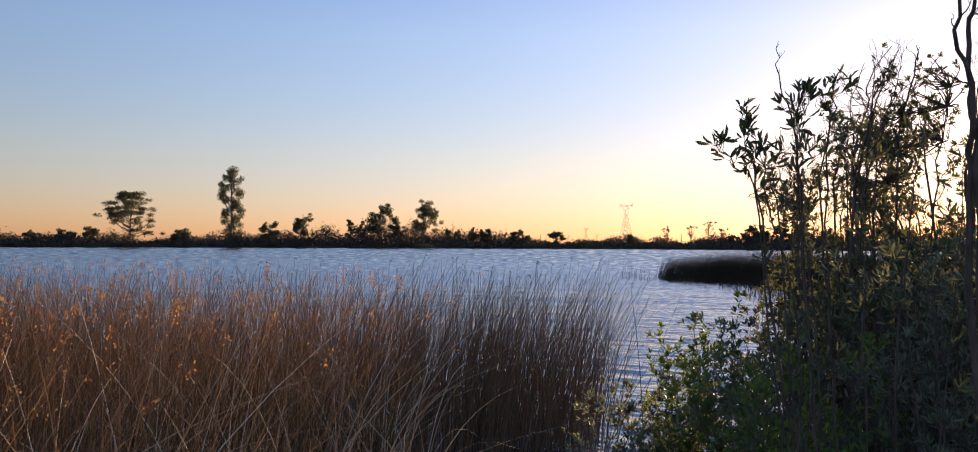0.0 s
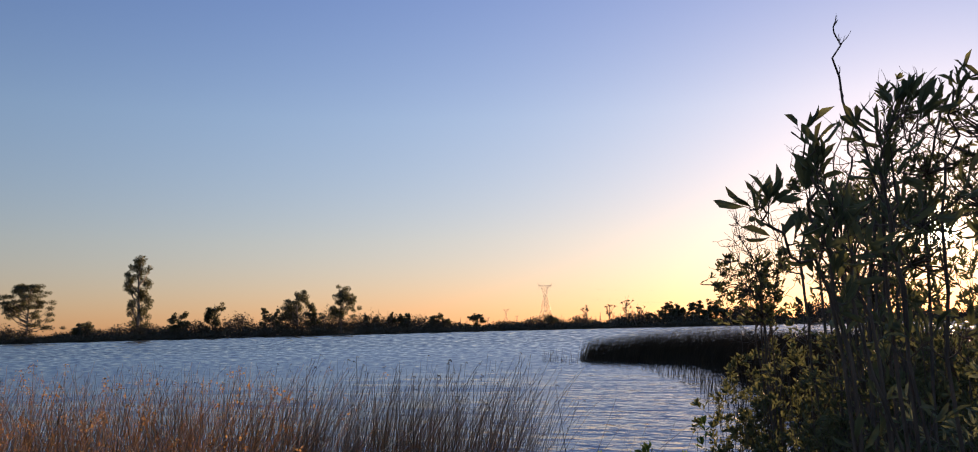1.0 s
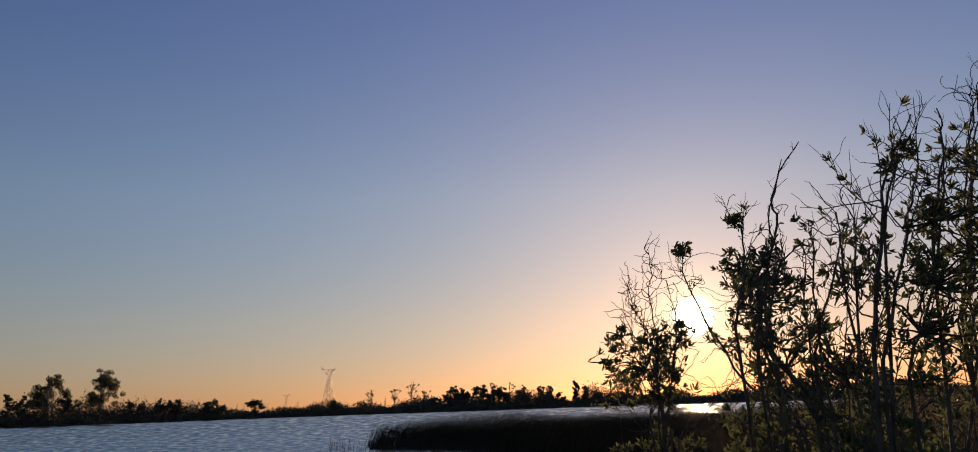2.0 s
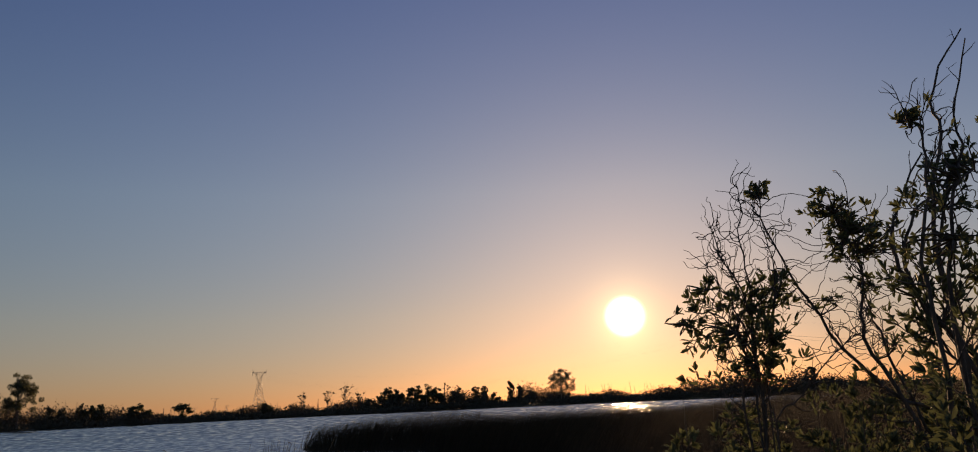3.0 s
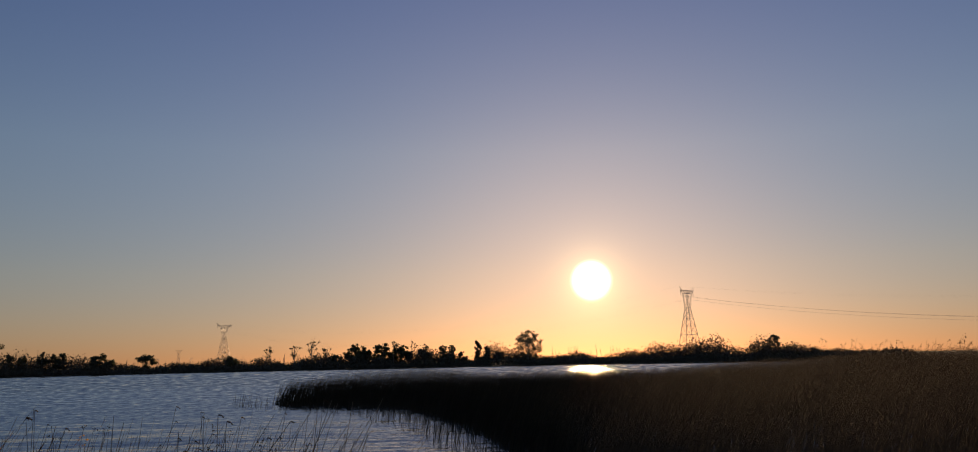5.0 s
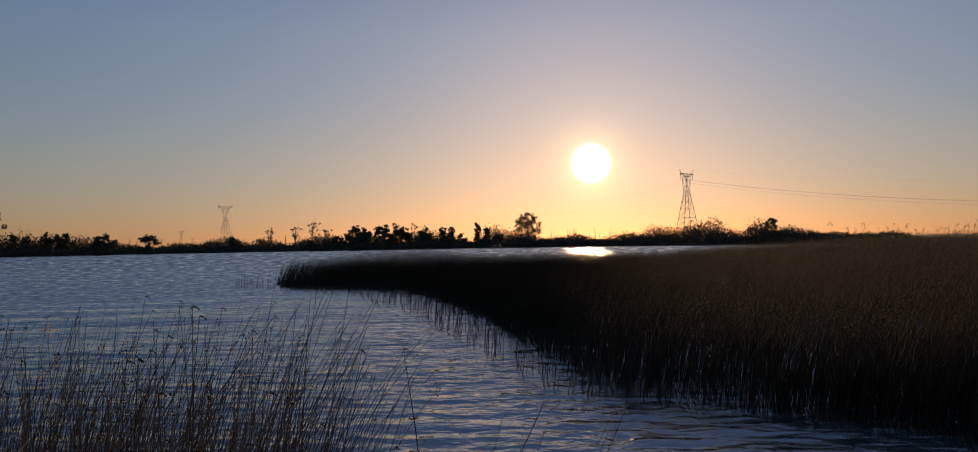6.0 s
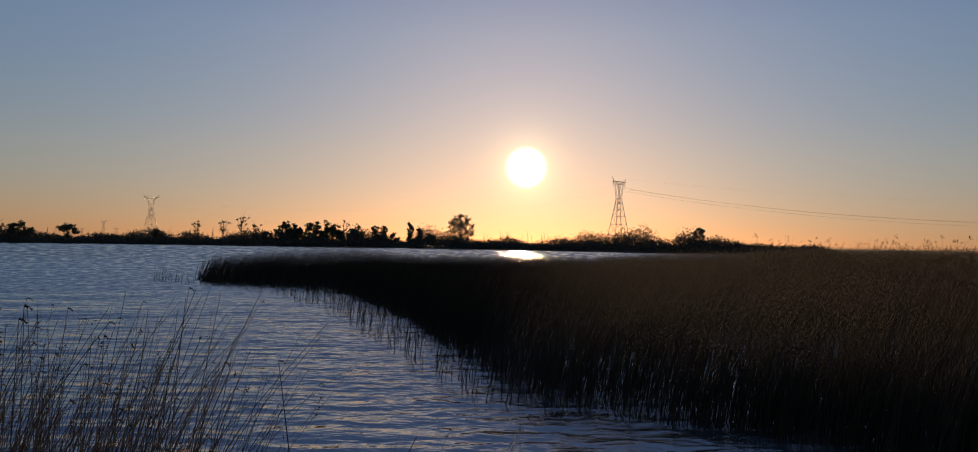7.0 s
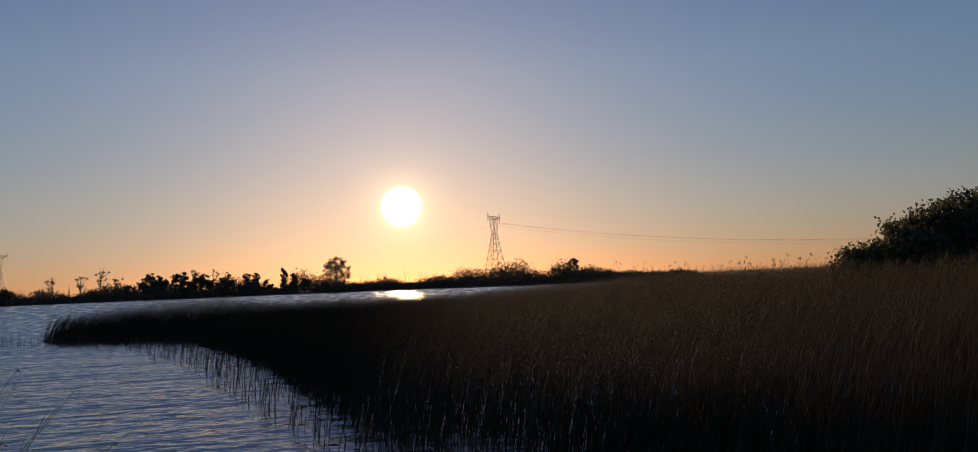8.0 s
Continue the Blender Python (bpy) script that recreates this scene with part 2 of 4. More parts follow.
RUSH = plant_material("dark_rush", ((0.15, (0.08, 0.056, 0.032)), (0.5, (0.135, 0.092, 0.052)), (0.85, (0.27, 0.175, 0.095))), 0.32, 0.08, 20.0, 0.5)
# the rush again, with the shade of backlit stalks put into its colour
BACKLIT_RUSH = plant_material("backlit_rush", ((0.15, (0.048, 0.037, 0.025)), (0.5, (0.082, 0.06, 0.038)), (0.85, (0.14, 0.098, 0.058))), 0.6, 0.08, 20.0, 0.25)
SEED = plant_material("seed_head", ((0.15, (0.04, 0.022, 0.013)), (0.5, (0.09, 0.05, 0.025)), (0.85, (0.16, 0.09, 0.045))), 0.9, 0.0, 80.0, 0.1)

PLUME = plant_material("orange_plume", ((0.15, (0.20, 0.09, 0.03)), (0.5, (0.38, 0.19, 0.06)), (0.85, (0.55, 0.33, 0.13))), 0.8, 0.35, 80.0, 0.2)

# ---- mesh tools ----
rng = np.random.default_rng(7)


def mesh(name, verts, quads=None, tris=None, smooth=False):
    verts = np.asarray(verts, np.float32).reshape(-1, 3)
    loops, starts, n = [], [], 0
    for faces, k in ((quads, 4), (tris, 3)):
        if faces is None or not len(faces):
            continue
        faces = np.asarray(faces, np.int32).reshape(-1, k)
        loops.append(faces.ravel())
        starts.append(n + np.arange(len(faces)) * k)
        n += faces.size
    loops, starts = np.concatenate(loops), np.concatenate(starts)
    data = bpy.data.meshes.new(name)
    data.vertices.add(len(verts))
    data.vertices.foreach_set("co", verts.ravel())
    data.loops.add(len(loops))
    data.loops.foreach_set("vertex_index", loops.astype(np.int32))
    data.polygons.add(len(starts))
    data.polygons.foreach_set("loop_start", starts.astype(np.int32))
    data.update(calc_edges=True)
    data.validate()
    if smooth:
        data.polygons.foreach_set("use_smooth", np.ones(len(starts), bool))
    return data


def part(name, data, material, parent=None, label=""):
    ob = new(name, data)
    if material and not data.materials:
        data.materials.append(material)
    if parent:
        ob.parent = parent
    return tagged(ob, label)


def empty(name, at, label, category, group="", kind=""):
    ob = new(name)
    ob.location = at
    return tagged(ob, label, category, group, kind)


def tubes(lines, sides=5):
    """Tapered tubes along lines of (points, radii): vertices and quads."""
    V, F, n = [], [], 0
    ring = np.linspace(0, 2 * np.pi, sides, endpoint=False)
    for pts, radii in lines:
        pts = np.asarray(pts, float)
        d = np.gradient(pts, axis=0)
        d /= np.linalg.norm(d, axis=1, keepdims=True) + 1e-9
        ref = np.array([0.0, 0, 1]) if abs(d[0, 2]) < 0.8 else np.array([1.0, 0, 0])
        a = np.cross(d, ref)
        a /= np.linalg.norm(a, axis=1, keepdims=True) + 1e-9
        b = np.cross(d, a)
        r = np.asarray(radii, float)[:, None, None]
        V.append((pts[:, None] + r * (np.cos(ring)[None, :, None] * a[:, None] + np.sin(ring)[None, :, None] * b[:, None])).reshape(-1, 3))
        k = len(pts)
        i, j = np.meshgrid(np.arange(k - 1), np.arange(sides), indexing="ij")
        j2 = (j + 1) % sides
        F.append(np.stack([i * sides + j, i * sides + j2, (i + 1) * sides + j2, (i + 1) * sides + j], -1).reshape(-1, 4) + n)
        n += k * sides
    return np.concatenate(V), np.concatenate(F)


def unit(v):
    return v / (np.linalg.norm(v, axis=-1, keepdims=True) + 1e-9)


LEAF_SHAPE = np.array([(0, 0, 0), (.32, -.38, .08), (.32, 0, 0), (.32, .38, .08), (.74, -.46, .02), (.74, 0, -.06), (.74, .46, .02), (1, 0, -.14)])
LEAF_TRIS = np.array([(0, 2, 1), (0, 3, 2), (1, 2, 4), (2, 5, 4), (2, 3, 5), (3, 6, 5), (4, 5, 7), (5, 6, 7)])


def leaves(pos, way, length, width):
    """Folded lance-shaped leaves: vertices and triangles."""
    way = unit(way)
    side = unit(np.cross(way, rng.normal(size=way.shape)))
    up = np.cross(way, side)
    L, W = np.asarray(length)[:, None, None], np.asarray(width)[:, None, None]
    s = LEAF_SHAPE[None]
    V = pos[:, None] + s[..., 0:1] * L * way[:, None] + s[..., 1:2] * W * side[:, None] + s[..., 2:3] * L * up[:, None]
    F = LEAF_TRIS[None] + 8 * np.arange(len(pos))[:, None, None]
    return V.reshape(-1, 3), F.reshape(-1, 3)


def flakes(pos, size):
    """Small leaf sprays far away: loose pointed quads at random turns."""
    n = len(pos)
    a = unit(rng.normal(size=(n, 3)))
    b = unit(np.cross(a, rng.normal(size=(n, 3))))
    s = np.asarray(size)[:, None] if np.ndim(size) else size
    V = np.stack([pos - a * s, pos + b * s * 0.55, pos + a * s, pos - b * s * 0.55], 1)
    return V.reshape(-1, 3), (np.arange(4)[None] + 4 * np.arange(n)[:, None])


# ---- ground and lake ----
SHORE_X = (-400, -60, -14, -5, -2, 0, 3, 8, 14, 25, 32, 36, 60, 400)
SHORE_Y = (-90, -22, -5, -0.5, 1.6, 3.4, 5.2, 5.6, 5.5, 9, 18, 60, 110, 230)


def far_shore(az):
    return np.interp(az, (-180, -80, -60, -20, 0, 8, 16, 30, 180), (290, 287, 285, 286, 278, 262, 240, 200, 200))


def land_height(x, y):
    r, az = np.hypot(x, y), np.degrees(np.arctan2(x, y))
    near = np.interp(x, SHORE_X, SHORE_Y) - y
    d = np.maximum(near, (r - far_shore(az)) * 0.25)
    bumps = np.array([0.10 * noise.fractal((a * 0.6, b * 0.6, 0), 0.8, 2.1, 4) for a, b in zip(np.atleast_1d(x), np.atleast_1d(y))])
    return np.where(d > 0, 0.5 * np.tanh(d * 0.45) + bumps * np.clip(d, 0, 1), np.maximum(d * 0.25, -1.2)) + 0.0006 * np.clip(r - 300, 0, 2500) ** 0.9


def polar(radii, angles):
    a, r = np.radians(angles), np.asarray(radii)
    A, Rr = np.meshgrid(a, r)
    x, y = (Rr * np.sin(A)).ravel(), (Rr * np.cos(A)).ravel()
    n, k = len(angles), len(radii)
    i, j = np.meshgrid(np.arange(k - 1), np.arange(n), indexing="ij")
    j2 = (j + 1) % n
    return x, y, np.stack([i * n + j, (i + 1) * n + j, (i + 1) * n + j2, i * n + j2], -1).reshape(-1, 4)


def build_ground():
    r = np.concatenate([[0.01], np.linspace(0.5, 16, 50), np.geomspace(17, 255, 50), np.linspace(258, 330, 60), np.geomspace(350, 4700, 26)])
    x, y, q = polar(r, np.arange(-180, 180, 1.5))
    ob = part("ground", mesh("ground", np.stack([x, y, land_height(x, y)], -1), q, smooth=True), EARTH)
    tagged(ob, "damp brown lakeside earth with sparse dry grass", "ground", kind="structure")


def build_water():
    r = np.concatenate([[0.01, 1, 2], np.geomspace(3, 6, 30)[:-1], np.geomspace(6, 70, 420), np.geomspace(72, 320, 40)])
    ang = np.concatenate([np.arange(-180, -72, 3.0), np.arange(-72, 50, 0.28), np.arange(50, 180, 3.0)])
    x, y, q = polar(r, ang)
    z = np.zeros_like(x)
    for i in range(26):
        length = 0.15 * 1.065 ** i
        turn = radians(rng.normal(14, 30))
        k = 2 * np.pi / length
        z += 0.0040 * length * np.sin(k * (x * math.sin(turn) + y * math.cos(turn)) + rng.uniform(0, 6.28))
    rr = np.hypot(x, y)
    z *= np.clip((75 - rr) / 50, 0, 1) * np.clip((rr - 2) / 3, 0, 1)
    ob = part("water", mesh("water", np.stack([x, y, z], -1), q, smooth=True), WATER)
    tagged(ob, "rippled blue-grey lake water reflecting the evening sky", "lake", kind="structure")


build_ground()
build_water()

# ---- reeds ----


def inside(px, py, poly):
    hit = np.zeros(len(px), bool)
    n = len(poly)
    for i in range(n):
        (x1, y1), (x2, y2) = poly[i], poly[(i + 1) % n]
        cross = (y1 > py) != (y2 > py)
        hit ^= cross & (px < (x2 - x1) * (py - y1) / (y2 - y1 + 1e-12) + x1)
    return hit


def scatter(poly, per_m2):
    p = np.array(poly)
    lo, hi = p.min(0), p.max(0)
    n = int(per_m2 * np.prod(hi - lo))
    q = lo + rng.random((n, 2)) * (hi - lo)
    return q[inside(q[:, 0], q[:, 1], poly)]


def edge_distance(p, line):
    """How far the places p lie from a line of corners."""
    best = np.full(len(p), 1e9)
    for a, b in zip(np.array(line, float), np.array(line[1:], float)):
        f = np.clip(((p - a) @ (b - a)) / ((b - a) @ (b - a)), 0, 1)[:, None]
        best = np.minimum(best, np.linalg.norm(p - a - f * (b - a), axis=1))
    return best


def reed_stalks(base, height, radius, lean, sway, rings=5, sides=3, droop=0.0):
    """Bent tapering stalks: vertices, quads, and where the tips are."""
    n = len(base)
    u = np.linspace(0, 1, rings)
    turn = rng.uniform(0, 2 * np.pi, n)
    off = np.stack([lean[0] + sway * np.cos(turn) * rng.random(n), lean[1] + sway * np.sin(turn) * rng.random(n)], -1)
    bend = off * rng.uniform(0.3, 1.2, (n, 1))
    xy = base[:, None] + height[:, None, None] * (off[:, None] * u[None, :, None] * 0.5 + bend[:, None] * (u ** 2.4)[None, :, None])
    z = -0.25 + (height[:, None] + 0.25) * (u[None] - 0.10 * (u[None] ** 3) * np.linalg.norm(bend, axis=1)[:, None] - droop * rng.random((n, 1)) * u[None] ** 3)
    r = radius[:, None] * (1 - 0.8 * u[None])
    ring = np.linspace(0, 2 * np.pi, sides, endpoint=False)
    V = np.stack([xy[..., 0][..., None] + r[..., None] * np.cos(ring), xy[..., 1][..., None] + r[..., None] * np.sin(ring), np.repeat(z[..., None], sides, -1)], -1)
    i, j = np.meshgrid(np.arange(rings - 1), np.arange(sides), indexing="ij")
    j2 = (j + 1) % sides
    q = np.stack([i * sides + j, i * sides + j2, (i + 1) * sides + j2, (i + 1) * sides + j], -1).reshape(-1, 4)
    F = q[None] + (rings * sides * np.arange(n))[:, None, None]
    return V.reshape(-1, 3), F.reshape(-1, 4), np.concatenate([xy[:, -1], z[:, -1:]], -1)


def seed_heads(tips, count, spread, size):
    n = len(tips)
    pos = np.repeat(tips, count, 0) + rng.normal(size=(n * count, 3)) * np.array([spread, spread, spread * 1.3]) - np.array([0, 0, spread])
    return flakes(pos, rng.uniform(0.5, 1.2, n * count) * size)


def reed_bed(name, label, poly, per_m2, low, high, radius, lean, sway, material, heads=0.0, tall=None, head=(7, 0.010, 0.0075), head_material=None):
    """A bed of stalks; tall: how high they stand at a place, as a share of low and high."""
    p = scatter(poly, per_m2)
    h = rng.uniform(low, high, len(p)) * (1 - 0.35 * rng.random(len(p)) ** 3)
    if tall is not None:
        h = h * tall(p)
    V, F, tips = reed_stalks(p, h, rng.uniform(0.6, 1.2, len(p)) * radius, lean, sway)
    bed = empty(name, (0, 0, 0), label, "reeds", kind="stuff")
    tagged(part("stalks", mesh("stalks", V, F), material, bed), kind="stuff")
    if heads:
        some = tips[rng.random(len(tips)) < heads]
        V, F = seed_heads(some, *head)
        tagged(part("seed_heads", mesh("seed_heads", V, F), head_material or SEED, bed), kind="stuff")
    return bed


LEFT_BED = [(-1.9, 6.9), (-1.5, 5.6), (-2.2, 3.4), (-2.4, 1.2), (-2.0, -0.6), (-1.6, -1.4), (-3.0, -4), (-12, -8), (-16, -2), (-11, 5), (-6, 7.6), (-3.4, 8.2)]
reed_bed("dry_reed_bed", "dense bed of dry orange-brown reeds at the bank", [(-4.4, 6.2), (-3.2, 4.6), (-2.4, 3.2), (-2.2, 1.2), (-2.0, -0.6), (-1.6, -1.4), (-3.0, -4), (-12, -8), (-17, -2), (-12, 5.2), (-6.0, 7.0)],
         84, 1.30, 1.86, 0.0066, (0.10, 0.0), 0.5, DRY_REED, 0.16, head=(12, 0.022, 0.012), head_material=PLUME)
reed_bed("dry_undergrowth", "tangle of low dry reed litter in the bed", [(-3.2, 4.6), (-2.4, 3.2), (-2.2, 1.2), (-2.0, -0.6), (-1.6, -1.4), (-3.0, -4), (-8, -4), (-8, 3), (-5, 5.4)],
         60, 0.7, 1.25, 0.0050, (0.05, 0.0), 1.3, DRY_REED)
reed_bed("rush_bed", "thin dark rushes standing in shallow water", LEFT_BED, 52, 1.15, 1.80, 0.0044, (0.17, 0.0), 0.22, RUSH, 0.25)
reed_bed("rush_stand", "dense dark rushes at the tip of the bank", [(-1.9, 4.8), (-1.75, 6.2), (-2.3, 6.7), (-3.8, 6.9), (-4.8, 5.6), (-2.8, 4.0)], 135, 1.05, 1.80, 0.0050, (0.16, 0.0), 0.26, RUSH, 0.2)


def single_stalks(name, label, poly, count, low, high, radius, lean, sway, material, stem, heads=0.28, rings=6, droop=0.0):
    """A stand of stalks that can be told apart, each a piece of its own."""
    p = scatter(poly, max(3 * count / 6, 400))
    p = p[rng.permutation(len(p))[:count]]
    stand = empty(name, (0, 0, 0), label, "reeds")
    h = rng.uniform(low, high, len(p)) * (1 - 0.3 * rng.random(len(p)) ** 3)
    for k in range(len(p)):
        V, F, tips = reed_stalks(p[k:k + 1], h[k:k + 1], rng.uniform(0.7, 1.2, 1) * radius, lean, sway, rings, 4, droop)
        stalk = part(stem, mesh(stem, V, F), material, stand)
        if rng.random() < heads:
            u = np.linspace(0, 1, 10)
            spray = tips[0] + np.stack([0.026 * u, rng.normal(0, 0.012) * u + 0.004 * np.sin(9 * u), 0.012 * u - 0.022 * u ** 2 + 0.004 * np.sin(13 * u)], -1) * rng.uniform(0.4, 1.0)
            V, F = tubes([(spray, 0.0034 * (0.25 + np.abs(np.sin(2.6 * np.pi * u + 0.4))) * rng.uniform(0.6, 1.1))], 4)
            part("seed_head", mesh("seed_head", V, F), SEED, stalk)


single_stalks("tall_rushes", "tall thin rushes with small drooping seed heads", [(-2.0, 4.8), (-1.75, 6.1), (-2.2, 6.55), (-3.6, 6.7), (-3.8, 5.8), (-2.7, 4.5)], 390, 1.25, 1.92, 0.0060, (0.18, 0.0), 0.34, RUSH, "stalk")
single_stalks("bank_rushes", "tall dark rushes in the shallows by the bank", [(-2.9, 4.2), (-2.5, 5.3), (-4.6, 6.4), (-5.8, 5.0), (-4.2, 4.0)], 170, 1.45, 1.95, 0.0052, (0.18, 0.0), 0.25, RUSH, "stalk")
single_stalks("water_rushes", "few single rushes rising from open water", [(-1.3, 5.6), (-1.2, 6.8), (-0.5, 6.7), (-0.7, 6.0)], 14, 0.9, 1.4, 0.0042, (0.2, 0.0), 0.22, BACKLIT_RUSH, "stalk")
single_stalks("lone_rush", "one tall straight rush standing in open water", [(-1.25, 5.58), (-1.25, 5.70), (-1.13, 5.70), (-1.13, 5.58)], 1, 1.78, 1.80, 0.0060, (-0.06, 0.0), 0.02, BACKLIT_RUSH, "stalk", 1.0)
single_stalks("leaning_rushes", "few rushes coloured dark as if backlit, leaning over the open water", [(-1.35, 3.7), (-1.25, 4.5), (-0.75, 4.5), (-0.85, 3.7)], 7, 1.45, 1.8, 0.0052, (0.34, 0.0), 0.30, BACKLIT_RUSH, "stalk", 0.2)
single_stalks("dead_reed_stems", "pale broken reed stems leaning across the bed", [(-1.7, 3.4), (-1.6, 1.0), (-1.4, -0.8), (-2.4, -0.8), (-2.6, 1.2), (-2.7, 3.4)], 165, 1.35, 2.05, 0.0062, (-0.1, 0.0), 1.1, PALE_REED, "stem", 0.0, 10, 0.6)
SPIT = [(-15, 46), (-13.7, 43.6), (-7.5, 40.5), (-4.7, 33), (-2.5, 25.5), (-1.2, 19.6), (-0.1, 14.4), (0.5, 13.0), (1.5, 12.3), (3.0, 11.2), (4.2, 9.3), (9, 6.8), (18, 6.2), (30, 12), (36, 30), (34, 60), (12, 72), (-2, 66), (-12, 52)]
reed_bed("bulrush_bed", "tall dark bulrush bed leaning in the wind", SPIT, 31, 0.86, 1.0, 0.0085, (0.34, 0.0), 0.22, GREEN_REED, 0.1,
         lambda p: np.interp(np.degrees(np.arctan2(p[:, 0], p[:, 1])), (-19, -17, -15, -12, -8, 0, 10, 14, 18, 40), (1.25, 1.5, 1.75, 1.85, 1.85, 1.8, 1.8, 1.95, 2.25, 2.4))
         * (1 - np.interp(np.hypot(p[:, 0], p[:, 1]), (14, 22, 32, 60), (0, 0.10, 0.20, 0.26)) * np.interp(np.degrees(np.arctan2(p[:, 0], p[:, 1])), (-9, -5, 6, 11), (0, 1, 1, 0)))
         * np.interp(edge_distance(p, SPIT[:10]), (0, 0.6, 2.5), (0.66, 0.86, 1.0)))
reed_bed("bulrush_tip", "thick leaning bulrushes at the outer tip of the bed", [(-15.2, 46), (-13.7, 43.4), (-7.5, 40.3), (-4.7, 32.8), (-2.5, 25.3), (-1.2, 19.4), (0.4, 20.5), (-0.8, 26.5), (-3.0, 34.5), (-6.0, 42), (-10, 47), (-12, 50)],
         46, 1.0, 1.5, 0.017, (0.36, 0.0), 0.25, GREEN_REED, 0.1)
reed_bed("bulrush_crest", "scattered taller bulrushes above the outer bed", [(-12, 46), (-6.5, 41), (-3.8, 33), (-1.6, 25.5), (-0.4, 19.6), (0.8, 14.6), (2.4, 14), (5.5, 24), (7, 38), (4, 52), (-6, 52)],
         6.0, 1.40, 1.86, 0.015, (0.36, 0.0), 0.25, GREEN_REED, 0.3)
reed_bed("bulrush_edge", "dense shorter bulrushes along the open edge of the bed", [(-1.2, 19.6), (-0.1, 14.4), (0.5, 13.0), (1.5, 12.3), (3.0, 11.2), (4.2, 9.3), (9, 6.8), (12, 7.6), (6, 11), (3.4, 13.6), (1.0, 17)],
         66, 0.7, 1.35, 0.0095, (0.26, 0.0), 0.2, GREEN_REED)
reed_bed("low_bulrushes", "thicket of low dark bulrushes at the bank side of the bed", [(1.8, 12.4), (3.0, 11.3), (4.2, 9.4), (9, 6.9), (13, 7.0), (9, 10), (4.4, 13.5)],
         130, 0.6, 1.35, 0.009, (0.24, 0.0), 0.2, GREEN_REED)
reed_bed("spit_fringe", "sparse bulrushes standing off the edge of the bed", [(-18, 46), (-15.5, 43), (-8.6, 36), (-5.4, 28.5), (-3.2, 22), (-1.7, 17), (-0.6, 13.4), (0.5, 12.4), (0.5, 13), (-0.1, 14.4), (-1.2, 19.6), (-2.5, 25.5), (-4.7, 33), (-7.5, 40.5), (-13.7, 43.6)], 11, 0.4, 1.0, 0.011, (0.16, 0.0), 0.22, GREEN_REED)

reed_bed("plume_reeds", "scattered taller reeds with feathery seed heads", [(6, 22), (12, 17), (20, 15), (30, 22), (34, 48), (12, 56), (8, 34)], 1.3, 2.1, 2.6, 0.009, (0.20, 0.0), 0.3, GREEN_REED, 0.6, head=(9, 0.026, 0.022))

# ---- far shore ----


def at(az, dist, z=0.0):
    a = radians(az)
    return np.array([dist * math.sin(a), dist * math.cos(a), z])


